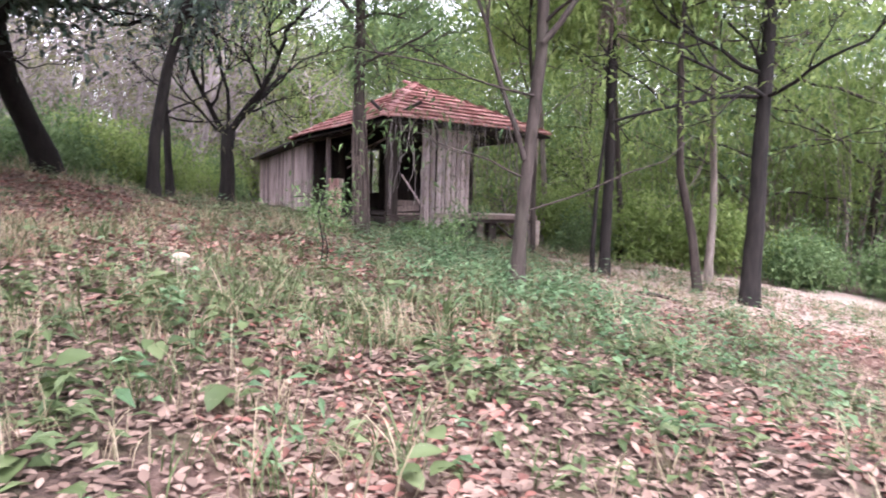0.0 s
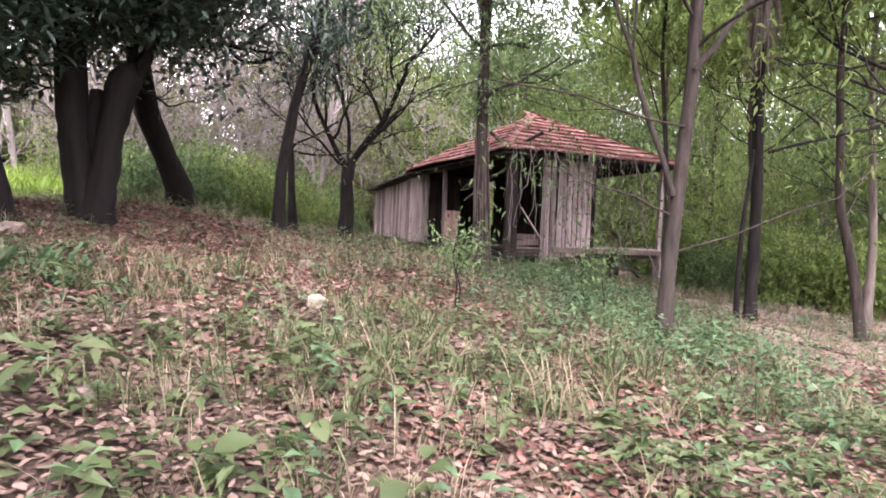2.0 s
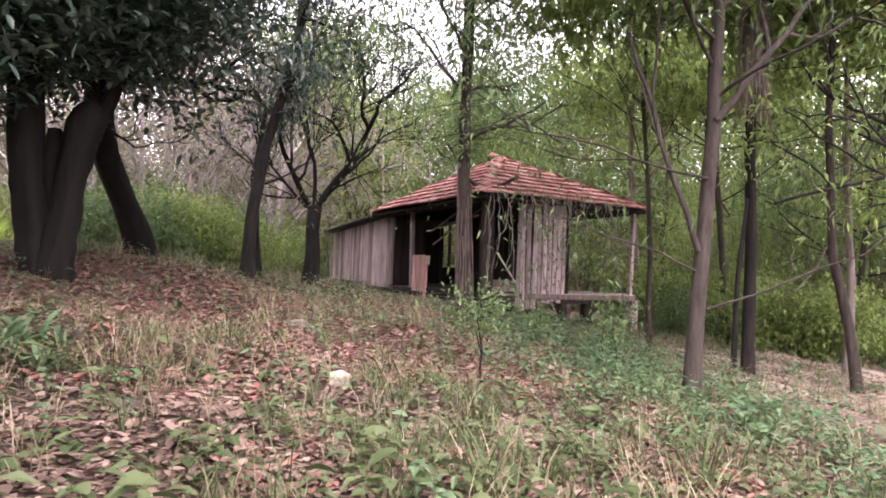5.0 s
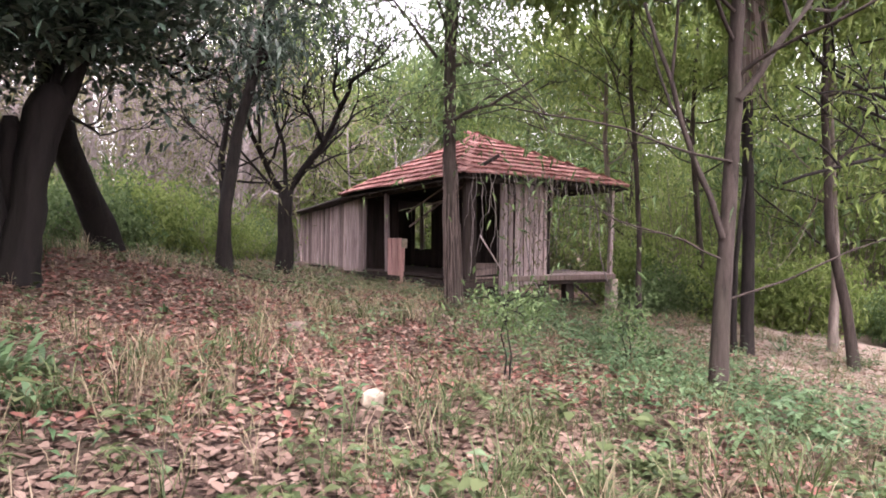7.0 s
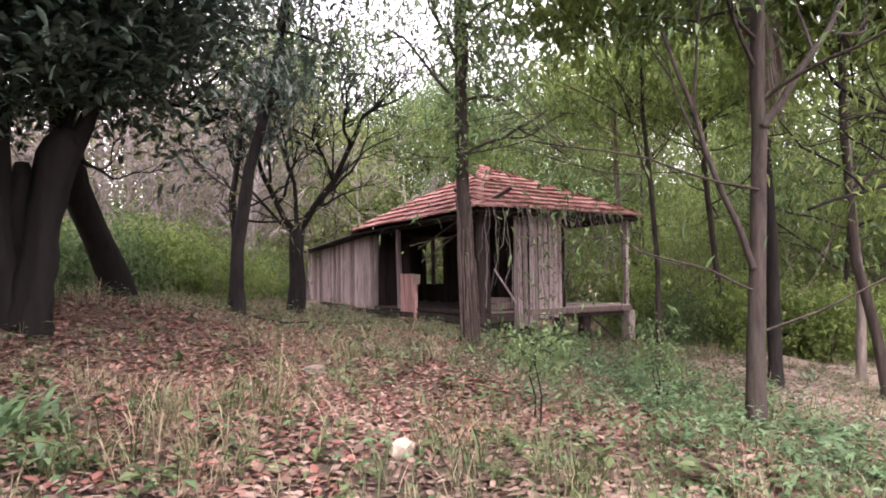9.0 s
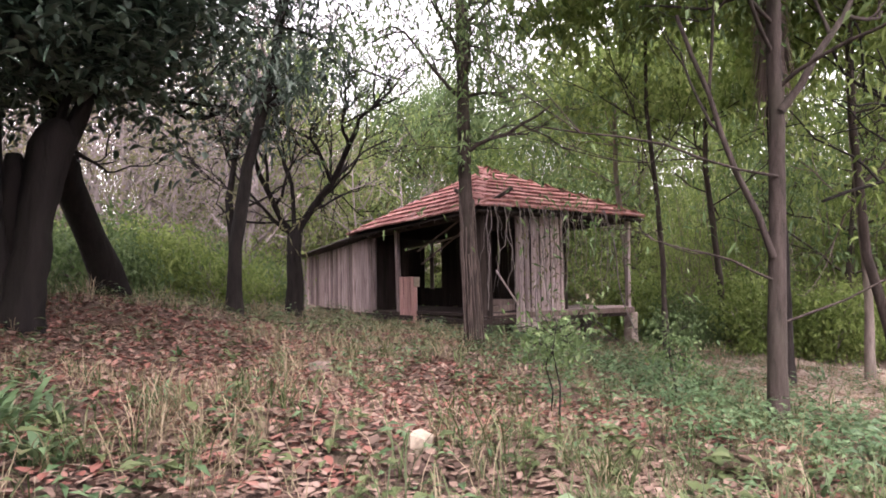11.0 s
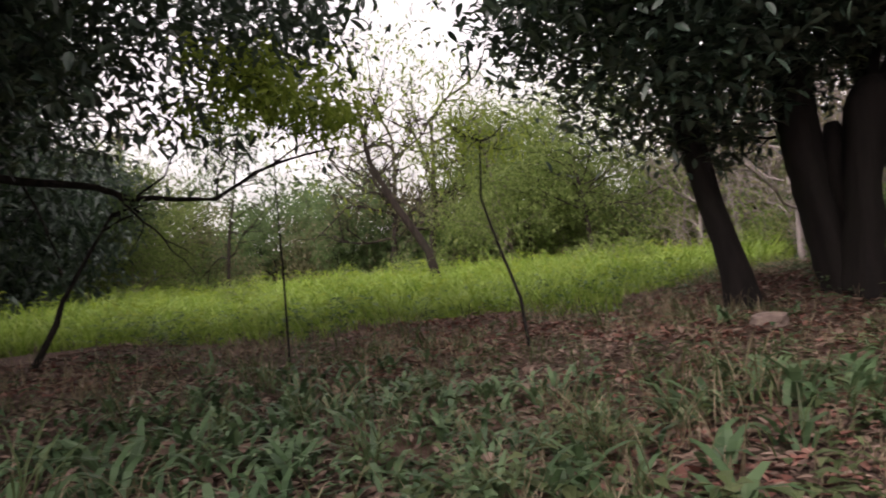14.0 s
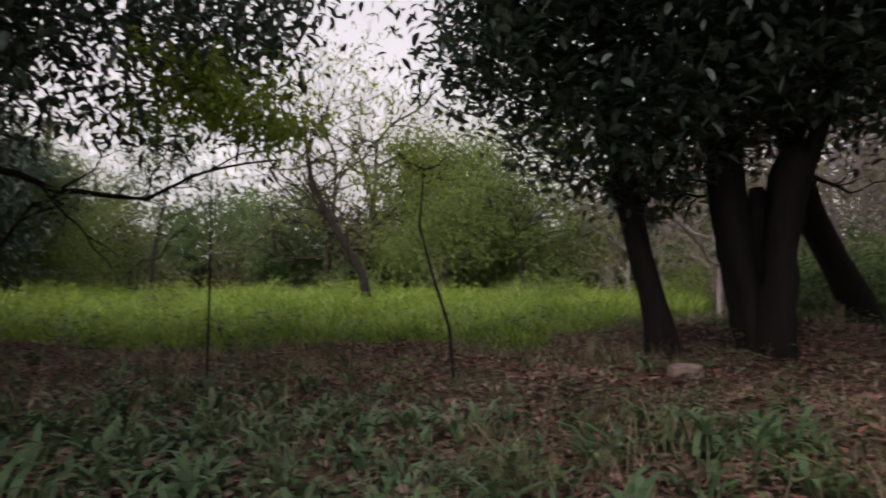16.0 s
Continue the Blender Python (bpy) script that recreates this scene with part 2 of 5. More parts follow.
def leaves(name, at, way, length, width, mat, droop=0.3, fold=0.25, flat=0.0, oval=False):
    """Leaf blades, folded along the rib and drooping: kites of four triangles, or ovals of eight."""
    k = len(at)
    at, way = np.asarray(at, float), unit(np.asarray(way, float))
    length, width = np.broadcast_to(length, k)[:, None], np.broadcast_to(width, k)[:, None]
    ref = RNG.normal(size=(k, 3)) * (1 - flat) + np.array([0, 0, 1.0]) * (flat * 3 + 0.6)
    side = unit(np.cross(way, ref))
    up = unit(np.cross(side, way))
    down = np.array([0, 0, -1.0])
    base, tip = at, at + way * length + down * length * droop
    mid = at + way * length * 0.45 + down * length * droop * 0.22
    left = mid + side * width * 0.5 + up * width * fold
    right = mid - side * width * 0.5 + up * width * fold
    if oval:
        down2 = down * length * droop
        pts = [base]
        for f, w in ((0.22, 0.36), (0.5, 0.5), (0.78, 0.34)):
            rib = at + way * length * f + down2 * f * f
            pts += [rib + side * width * w + up * width * fold * w * 1.6, rib, rib - side * width * w + up * width * fold * w * 1.6]
        pts.append(tip)
        v = np.stack(pts, 1).reshape(-1, 3)
        i = np.arange(k)[:, None] * 11
        t = np.concatenate([i + q for q in ([0, 2, 1], [0, 3, 2], [1, 2, 5], [1, 5, 4], [2, 3, 6], [2, 6, 5], [4, 5, 8], [4, 8, 7], [5, 6, 9], [5, 9, 8], [7, 8, 10], [8, 9, 10])], 1).reshape(-1, 3)
        return quick(name, v, t, mat, True)
    v = np.stack([base, left, mid, right, tip], 1).reshape(-1, 3)
    i = np.arange(k)[:, None] * 5
    t = np.concatenate([i + [0, 2, 1], i + [0, 3, 2], i + [1, 2, 4], i + [2, 3, 4]], 1).reshape(-1, 3)
    return quick(name, v, t, mat)


def blades(name, at, way, length, width, mat, bend=0.6):
    """Grass blades: a bent ribbon that tapers to a point."""
    k = len(at)
    at, way = np.asarray(at, float), np.asarray(way, float)
    length, width = np.broadcast_to(length, k)[:, None], np.broadcast_to(width, k)[:, None]
    flat = way * np.array([1, 1, 0])
    flat = unit(flat + RNG.normal(size=(k, 3)) * [0.01, 0.01, 0])
    side = np.stack([-flat[:, 1], flat[:, 0], np.zeros(k)], 1) * width * 0.5
    way = unit(way)
    bend = np.broadcast_to(bend, k)[:, None]
    p1 = at + way * length * 0.5
    d2 = unit(way + flat * bend + np.array([0, 0, -0.5]) * bend)
    p2 = p1 + d2 * length * 0.32
    p3 = p2 + unit(d2 + flat * bend + np.array([0, 0, -0.8]) * bend) * length * 0.25
    v = np.stack([at - side * 0.6, at + side * 0.6, p1 - side, p1 + side, p2 - side * 0.75, p2 + side * 0.75, p3], 1).reshape(-1, 3)
    i = np.arange(k)[:, None] * 7
    t = np.concatenate([i + [0, 1, 3], i + [0, 3, 2], i + [2, 3, 5], i + [2, 5, 4], i + [4, 5, 6]], 1).reshape(-1, 3)
    return quick(name, v, t, mat)


class Limbs:
    """Gathers tapered, wandering tubes for one mesh."""

    def __init__(self):
        self.v, self.f, self.count = [], [], 0
        self.tips = []

    def tube(self, pts, radii, sides=7):
        pts = np.asarray(pts, float)
        tang = unit(np.gradient(pts, axis=0))
        ref = np.array([0.31, 0.87, 0.17])
        a = unit(np.cross(tang, ref))
        b = np.cross(tang, a)
        ang = np.linspace(0, 2 * np.pi, sides, endpoint=False)
        ring = pts[:, None] + np.asarray(radii)[:, None, None] * (np.cos(ang)[None, :, None] * a[:, None] + np.sin(ang)[None, :, None] * b[:, None])
        if sides >= 9:
            lobe = 1 + 0.09 * np.sin(3 * ang[None] + pts[:, 2:3] * 0.9 + 1) + 0.05 * np.sin(5 * ang[None] - pts[:, 2:3] * 2.1) + 0.04 * np.sin(2 * ang[None] + pts[:, 2:3] * 3.7)
            if sides >= 13:
                lobe = lobe + 0.045 * np.sin(9 * ang[None] + pts[:, 2:3] * 5.3) + np.random.default_rng(sides).normal(size=lobe.shape) * 0.035
            ring = pts[:, None] + (ring - pts[:, None]) * lobe[:, :, None]
        self.v.append(ring.reshape(-1, 3))
        o, k = self.count, len(pts)
        for r in range(k - 1):
            for s in range(sides):
                p, q = o + r * sides + s, o + r * sides + (s + 1) % sides
                self.f.append((p, q, q + sides, p + sides))
        self.f.append(tuple(o + (k - 1) * sides + s for s in range(sides)))
        self.count += k * sides

    def path(self, start, way, length, wander, lift, rng, steps=6):
        p, d = np.array(start, float), np.array(way, float)
        d = d / np.linalg.norm(d)
        out = [p.copy()]
        for _ in range(steps):
            d = d + rng.normal(size=3) * wander + np.array([0, 0, lift])
            d = d / np.linalg.norm(d)
            p = p + d * length / steps
            out.append(p.copy())
        return np.array(out), d

    def grow(self, start, way, length, radius, depth, rng, wander=0.22, lift=0.04, fork=(2, 4), spread=0.9, shrink=0.66, sides=6, low=0.35):
        pts, d = self.path(start, way, length, wander, lift, rng)
        end = radius * 0.55 if depth > 0 else radius * 0.25
        self.tube(pts, np.linspace(radius, end, len(pts)), max(4, sides))
        if depth == 0:
            self.tips.append(pts[3])
            self.tips.append(pts[-1])
            return
        for _ in range(int(rng.integers(*fork)) + 1):
            k = int(rng.integers(int(low * (len(pts) - 1)), len(pts)))
            side = rng.normal(size=3)
            side -= d * side.dot(d)
            side /= np.linalg.norm(side) + 1e-9
            w = d * (0.75 + 0.4 * rng.random()) + side * spread * (0.6 + 0.6 * rng.random())
            self.grow(pts[k], w, length * shrink * (0.75 + 0.5 * rng.random()), max(radius * 0.5, 0.006), depth - 1, rng, wander, lift, fork, spread, shrink, sides - 1, low)

    def mesh(self, name, mat):
        return sheet(name, np.concatenate(self.v), self.f, mat)


def crown(name, tips, per, radius, length, width, mat, rng, droop=0.5, squash=0.7, hang=0.2):
    tips = np.asarray(tips)
    at = np.repeat(tips, per, axis=0) + rng.normal(size=(len(tips) * per, 3)) * radius * np.array([1, 1, squash]) * 0.5
    way = rng.normal(size=at.shape) + np.array([0, 0, -hang])
    return leaves(name, at, way, length * rng.uniform(0.6, 1.2, len(at)), width * rng.uniform(0.7, 1.2, len(at)), mat, droop)


# ---- ground ----
CO = [-0.1697, -1.2541, 1.0667, 0.1511, -0.489, -0.3081, -0.1899, 0.2746, -0.6619, -0.2646]


def rolling(x, y):
    return 0.05 * np.sin(1.3 * x + 0.7 * y) * np.sin(0.9 * y - 0.5 * x + 1) + 0.03 * np.sin(3.1 * x - 1.7 * y) + 0.025 * np.sin(2.3 * y + 2.9 * x + 2) + 0.012 * np.sin(7.1 * x + 3) * np.sin(6.3 * y)


def ground_z(x, y):
    x, y = np.asarray(x, float), np.asarray(y, float)
    u, w = np.tanh((x + 6) / 14), np.tanh((y + 5) / 14)
    z = CO[0] + CO[1] * u + CO[2] * w + CO[3] * u * w + CO[4] * u * u + CO[5] * w * w + CO[6] * u ** 3 + CO[7] * w ** 3 + CO[8] * u * u * w + CO[9] * u * w * w
    z = z + 0.4 * np.exp(-((x + 7.9) ** 2 + (y + 0.8) ** 2) / 4.5)
    z = z + 0.55 * np.clip((-14 - x) / 25, 0, 1)
    return z + rolling(x, y)


def axis(lo, hi, step):
    inner = np.arange(lo, hi, step)
    out = np.cumsum(step * 1.13 ** np.arange(1, 60))
    out = out[out < 600]
    return np.concatenate([lo - out[::-1], inner, hi + out])


gx, gy = axis(-24, 12, 0.22), axis(-20, 12, 0.22)
X, Y = np.meshgrid(gx, gy)
gv = np.stack([X, Y, ground_z(X, Y)], -1).reshape(-1, 3)
nx = len(gx)
gi = (np.arange(len(gy) - 1)[:, None] * nx + np.arange(nx - 1)[None]).ravel()
gt = np.concatenate([np.stack([gi, gi + 1, gi + nx + 1], 1), np.stack([gi, gi + nx + 1, gi + nx], 1)])
tagged(new("ground", quick("ground", gv, gt, M_GROUND, True)), "sloping woodland soil under fallen leaves", "ground", kind="structure")


def put(x, y, dz=0.0):
    return (x, y, float(ground_z(x, y)) + dz)


# ---- cabin ----
def box(w, d, h, bevel=0.006, skew=0.0):
    """A block from its base corner, with softened edges."""
    bm = bmesh.new()
    bmesh.ops.create_cube(bm, size=1)
    for v in bm.verts:
        v.co = Vector(((v.co.x + 0.5) * w, (v.co.y + 0.5) * d, (v.co.z + 0.5) * h + (skew * (v.co.x) if v.co.z < 0 else 0)))
    if bevel:
        bmesh.ops.bevel(bm, geom=bm.edges[:], offset=bevel, segments=1, affect="EDGES")
    return bm


def solid(name, bm, mat):
    me = bpy.data.meshes.new(name)
    bm.to_mesh(me)
    bm.free()
    me.materials.append(mat)
    return me


cabin = thing("cabin", pose(0, 0, 0), "derelict weathered board cabin on piers with a red tile roof", "cabin")
brng = np.random.default_rng(11)


def boards(holder, x0, y0, x1, y1, bottom, top, wide, mat, gap=0.026, thick=0.025, ragged=0.05):
    """Upright boards from one corner of a wall to the other; bottom and top may slope along it."""
    length = math.hypot(x1 - x0, y1 - y0)
    turn = math.degrees(math.atan2(y1 - y0, x1 - x0))
    s = 0.0
    while s < length - 0.03:
        w = min(wide * brng.uniform(0.8, 1.2), length - s)
        f = (s + w / 2) / length
        b = bottom[0] + (bottom[1] - bottom[0]) * f + brng.uniform(-ragged, ragged * 0.4)
        t = top[0] + (top[1] - top[0]) * f
        me = solid("plank", box(w - gap, thick * brng.uniform(0.8, 1.2), t - b, 0.004, brng.uniform(-0.02, 0.02)), mat)
        x, y = x0 + (x1 - x0) * s / length, y0 + (y1 - y0) * s / length
        part("plank", me, holder, "", pose(x, y, b, brng.uniform(-0.5, 0.5), brng.uniform(-0.6, 0.6), turn + brng.uniform(-0.7, 0.7)))
        s += w


def beam(name, a, b, w, h, mat, parent, label=""):
    a, b = Vector(a), Vector(b)
    d = b - a
    me = solid(name, box(d.length, w, h, 0.01), mat)
    q = d.to_track_quat("X", "Z").to_matrix().to_4x4()
    return part(name, me, parent, label, Matrix.Translation(a) @ q @ Matrix.Translation((0, -w / 2, -h / 2)))


def cabin_group(name, label=""):
    ob = new(name)
    ob.parent = cabin
    if label:
        ob["label"] = label
    return ob


W, L, LEAN_END, EAVE = 4.87, 5.0, 9.2, 2.24
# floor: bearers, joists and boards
floor = part("floor", solid("floor", box(W, L, 0.05, 0.01), M_WOOD_SHADE), cabin, "old floor boards, colour darkened for indoor shade", pose(0, 0, -0.06))
part("floor", solid("floor", box(2.7, LEAN_END - L, 0.05, 0.01), M_WOOD_SHADE), cabin, "", pose(0, L, -0.06))
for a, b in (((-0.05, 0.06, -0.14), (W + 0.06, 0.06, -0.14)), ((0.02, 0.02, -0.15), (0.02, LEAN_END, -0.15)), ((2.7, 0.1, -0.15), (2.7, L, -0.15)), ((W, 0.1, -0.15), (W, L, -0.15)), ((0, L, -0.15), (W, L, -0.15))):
    beam("bearer", a, b, 0.12, 0.14, M_WOOD_SHADE, cabin)
deck = cabin_group("deck", "grey weathered porch planks")
for k in range(11):
    part("plank", solid("plank", box(2.5 + brng.uniform(-0.03, 0.08), 0.15, 0.035, 0.005), M_WOOD), deck, "", pose(2.42, -0.06 + k * 0.162, 0.0, 0, brng.uniform(-0.4, 0.4), brng.uniform(-0.4, 0.4)))
beam("deck_edge", (1.25, -0.1, -0.02), (W + 0.02, -0.1, -0.06), 0.05, 0.13, M_WOOD_MID, cabin, "weathered edge beam")
beam("brace", (3.35, 0.0, -0.15), (4.35, -0.05, -0.85), 0.04, 0.05, M_WOOD_SHADE, cabin)
# piers
for x, y, w in ((0.1, 0.1, 0.26), (1.0, 0.2, 0.24), (1.5, 0.15, 0.3), (2.55, 0.15, 0.24), (3.45, 0.25, 0.26), (0.1, 1.9, 0.26), (0.1, 3.5, 0.28), (0.1, 4.9, 0.3), (0.15, 6.4, 0.3), (0.1, 7.6, 0.3), (0.1, 8.9, 0.3), (2.6, 2.6, 0.28), (4.8, 2.6, 0.28), (4.8, 5.0, 0.28), (2.6, 5.0, 0.28)):
    g = float(ground_z(x, y)) - 0.15
    part("pier", solid("pier", box(w, w, -0.2 - g, 0.03), M_WOOD_SHADE if y < 1 else M_PIER), cabin, "", pose(x - w / 2, y - w / 2, g, brng.uniform(-2, 2), brng.uniform(-2, 2), brng.uniform(-8, 8)))
g = float(ground_z(5.0, 0.05)) - 0.15
part("pier", solid("pier", box(0.26, 0.26, -0.12 - g, 0.02), M_PIER), cabin, "pale masonry porch pier", pose(W - 0.12, -0.12, g, 0, 1.2, 3))
# posts
for x, y, h, w in ((0.0, 0.0, EAVE, 0.14), (W - 0.12, -0.05, EAVE - 0.02, 0.11), (2.42, 0.0, EAVE, 0.1), (0.0, 3.5, EAVE - 0.14, 0.11), (0.0, 4.78, EAVE - 0.18, 0.1), (W - 0.12, L - 0.1, EAVE - 0.16, 0.11), (2.7, L - 0.1, EAVE - 0.16, 0.1), (0.0, LEAN_END - 0.1, 1.58, 0.1)):
    part("post", solid("post", box(w, w, h, 0.012), M_WOOD_SHADE if x == 0.0 and y == 0.0 else M_WOOD), cabin, "", pose(x - 0.02, y, 0.0, brng.uniform(-0.8, 0.8), brng.uniform(-0.8, 0.8), brng.uniform(-3, 3)))
# walls
front = cabin_group("front_wall")
boards(front, 0.12, 0.0, 0.3, 0.0, (-0.12, -0.2), (2.22, 2.22), 0.16, M_WOOD_SHADE)
boards(front, 0.94, -0.02, 2.42, -0.02, (-0.34, -0.1), (2.22, 2.24), 0.16, M_WOOD, ragged=0.1)
low_wall = cabin_group("low_wall", "leaning low boards across the front opening")
for k, (z, tilt) in enumerate(((-0.1, 1.0), (0.06, -2.5), (0.22, 2.0))):
    part("plank", solid("plank", box(0.66, 0.025, 0.14, 0.004), M_WOOD_MID), low_wall, "", pose(0.3, 0.03 + 0.01 * k, z, 4, tilt, 0))
beam("brace", (0.34, -0.04, 1.0), (0.98, -0.05, 0.2), 0.03, 0.04, M_WOOD, cabin, "thin pale slanting batten")
side = cabin_group("side_wall")
boards(side, 0.0, LEAN_END, 0.0, 6.35, (0.05, 0.0), (1.6, 1.86), 0.125, M_WOOD, 0.036)
boards(side, -0.02, 6.35, -0.02, 4.86, (-0.22, -0.28), (1.87, 2.02), 0.16, M_WOOD)
half = cabin_group("half_wall", "faded pink half-height boards")
boards(half, -0.03, 3.42, -0.03, 2.75, (-0.38, -0.4), (0.9, 0.9), 0.17, M_PINK)
part("notice", solid("notice", box(0.02, 0.26, 0.24, 0.003), M_STONE), cabin, "small pale board patch", pose(-0.05, 2.46, 0.64, 2, 0, 0))
beam("rail", (0.0, 0.15, 0.0), (0.0, 2.7, 0.0), 0.07, 0.09, M_WOOD_SHADE, cabin)
beam("rail", (0.0, 0.15, -0.32), (0.0, 2.7, -0.32), 0.07, 0.08, M_WOOD_SHADE, cabin)
part("post", solid("post", box(0.09, 0.09, 1.4, 0.01), M_PINK), cabin, "short pink post", pose(-0.09, 2.62, -0.75))
# Inside walls: the darkness of the unlit room is in the board colour.
inner = cabin_group("inner_wall", "inside board walls with indoor shade in their colour")
boards(inner, 2.7, 0.1, 2.7, 5.35, (0, 0), (2.12, 2.1), 0.2, M_WOOD_SHADE, 0.004)
boards(inner, 2.7, 6.3, 2.7, LEAN_END, (0, 0), (1.88, 1.55), 0.2, M_WOOD_SHADE, 0.004)
boards(inner, 2.7, 5.35, 2.7, 6.3, (0, 0), (0.55, 0.55), 0.2, M_WOOD_SHADE, 0.004)
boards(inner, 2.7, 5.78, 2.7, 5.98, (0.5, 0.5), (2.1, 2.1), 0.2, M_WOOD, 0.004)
boards(inner, 0.0, LEAN_END, 2.7, LEAN_END, (0, 0), (1.55, 1.55), 0.2, M_WOOD_SHADE, 0.004)
boards(inner, 0.05, L, 1.3, L, (0, 0), (2.0, 2.0), 0.2, M_WOOD_SHADE, 0.004)
# lintels under the eaves
for a, b in (((-0.05, 0.05, EAVE + 0.02), (W + 0.15, 0.05, EAVE - 0.02)), ((0.03, 0, EAVE + 0.02), (0.03, L, EAVE - 0.2)), ((W - 0.05, 0, EAVE), (W - 0.05, L, EAVE - 0.16)), ((0, L, EAVE - 0.2), (W, L, EAVE - 0.16))):
    beam("wall_plate", a, b, 0.1, 0.12, M_WOOD_SHADE, cabin)

# hipped roof
E0, E1, F0, F1 = -0.42, 4.98, -0.42, 5.45
PEAK = Vector((2.31, 2.62, 3.73))
ZE = 2.32
corners = [Vector((E0, F0, ZE)), Vector((E1, F0, ZE - 0.02)), Vector((E1, F1, ZE - 0.2)), Vector((E0, F1, ZE - 0.24))]
roof = cabin_group("roof", "sagging roof of old red clay tiles")
bm = bmesh.new()
low = [bm.verts.new(c - Vector((0, 0, 0.05))) for c in corners]
top = bm.verts.new(PEAK - Vector((0, 0, 0.05)))
low2 = [bm.verts.new(c - Vector((0, 0, 0.09))) for c in corners]
top2 = bm.verts.new(PEAK - Vector((0, 0, 0.12)))
for k in range(4):
    bm.faces.new((low[k], low[(k + 1) % 4], top))
    bm.faces.new((low2[(k + 1) % 4], low2[k], top2))
    bm.faces.new((low[(k + 1) % 4], low[k], low2[k], low2[(k + 1) % 4]))
# The boarding's timber colour includes the shade beneath the roof.
part("roof_boarding", solid("roof_boarding", bm, M_WOOD_SHADE), roof)


def tile_mesh():
    """An interlocking clay tile with two rolls, thick at its lower edge."""
    w, h, n = 0.235, 0.40, 8
    bm = bmesh.new()
    rows = []
    for y, lift in ((0, 0.066), (h, 0.0)):
        up, dn = [], []
        for k in range(n + 1):
            f = k / n
            z = 0.020 * (0.5 - 0.5 * math.cos(4 * math.pi * f)) + lift
            up.append(bm.verts.new((f * w - w / 2, y, z + 0.012)))
            dn.append(bm.verts.new((f * w - w / 2, y, z - 0.024)))
        rows.append((up, dn))
    (u0, d0), (u1, d1) = rows
    for k in range(n):
        bm.faces.new((u0[k], u0[k + 1], u1[k + 1], u1[k]))
        bm.faces.new((u0[k + 1], u0[k], d0[k], d0[k + 1]))
    for k in (0, n):
        bm.faces.new((u0[k], u1[k], d1[k], d0[k]))
    return solid("tile", bm, M_TILE)


TILE = tile_mesh()
trng = np.random.default_rng(5)


def tile_matrix(a, b, s, r):
    """Where a tile lies: s along the eave from a towards b, r up the slope."""
    along = (b - a).normalized()
    foot = a + along * (PEAK - a).dot(along)
    rise = (PEAK - foot).normalized()
    out = along.cross(rise).normalized()
    m = Matrix((along, rise, out)).transposed().to_4x4()
    return Matrix.Translation(a + along * s + rise * r + out * 0.012) @ m, (PEAK - foot).length, (PEAK - a).dot(along)


def tiled(a, b, as_parts):
    total = (b - a).length
    _, slope, apex = tile_matrix(a, b, 0, 0)
    rest_v, rest_f = [], []
    rows = int(slope / 0.335)
    for k in range(rows + 1):
        r = -0.06 + k * 0.335
        f = min(max((r + 0.17) / slope, 0), 1)
        lo, hi = apex * f, total - (total - apex) * f
        s = lo + 0.05
        while s < hi:
            sag = 0.035 * math.sin(s * 1.1 + k * 0.2)
            m = tile_matrix(a, b, s, r + trng.normal() * 0.008)[0] @ pose(0, 0, sag * 0.5, trng.normal() * 0.5, trng.normal() * 0.5, trng.normal() * 0.7)
            if as_parts:
                part("tile", TILE, roof, "", m)
            else:
                o = len(rest_v)
                rest_v += [m @ v.co for v in TILE.vertices]
                rest_f += [tuple(o + q for q in p.vertices) for p in TILE.polygons]
            s += 0.222
    if rest_v:
        tagged(part("tile_field", sheet("tile_field", [tuple(v) for v in rest_v], rest_f, M_TILE, False), roof), kind="stuff")


def ridge_mesh():
    bm = bmesh.new()
    rows = []
    for y, r in ((0, 0.12), (0.38, 0.1)):
        rows.append([bm.verts.new((math.cos(q) * r, y, math.sin(q) * r * 0.75)) for q in np.linspace(0, math.pi, 7)])
    for k in range(6):
        bm.faces.new((rows[0][k], rows[1][k], rows[1][k + 1], rows[0][k + 1]))
    return solid("ridge_tile", bm, M_TILE)


tiled(corners[0], corners[1], True)
tiled(corners[3], corners[0], True)
tiled(corners[1], corners[2], False)
tiled(corners[2], corners[3], False)
RIDGE = ridge_mesh()
for c in corners:
    d = (PEAK - c)
    n = int(d.length / 0.33)
    q = d.to_track_quat("Y", "Z").to_matrix().to_4x4()
    for k in range(n + 1):
        if k in (1,) and c is corners[0]:
            continue
        part("ridge_tile", RIDGE, roof, "", Matrix.Translation(c + d * (k * 0.33 / d.length) + Vector((0, 0, -0.01))) @ q @ pose(0, 0, 0, trng.normal() * 2, trng.normal() * 4, trng.normal() * 2))
# rafters showing under the eaves, the shade there put into their timber colour
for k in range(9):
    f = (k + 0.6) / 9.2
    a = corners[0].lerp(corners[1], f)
    beam("rafter", (a.x, a.y + 0.02, ZE - 0.13), (a.x + (PEAK.x - a.x) * 0.0, a.y + 1.3, ZE + 0.55), 0.06, 0.08, M_WOOD_SHADE, cabin)
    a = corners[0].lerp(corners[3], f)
    beam("rafter", (a.x + 0.02, a.y, a.z - 0.13), (a.x + 1.3, a.y, a.z + 0.55), 0.06, 0.08, M_WOOD_SHADE, cabin)
# fallen rafters inside the open side
for a, b in (((0.1, 1.0, 2.15), (0.4, 3.2, 1.55)), ((0.2, 0.6, 1.9), (0.6, 2.6, 1.75)), ((0.3, 2.9, 1.2), (0.9, 1.4, 2.2))):
    beam("fallen_rafter", a, b, 0.035, 0.045, M_WOOD_MID, cabin)
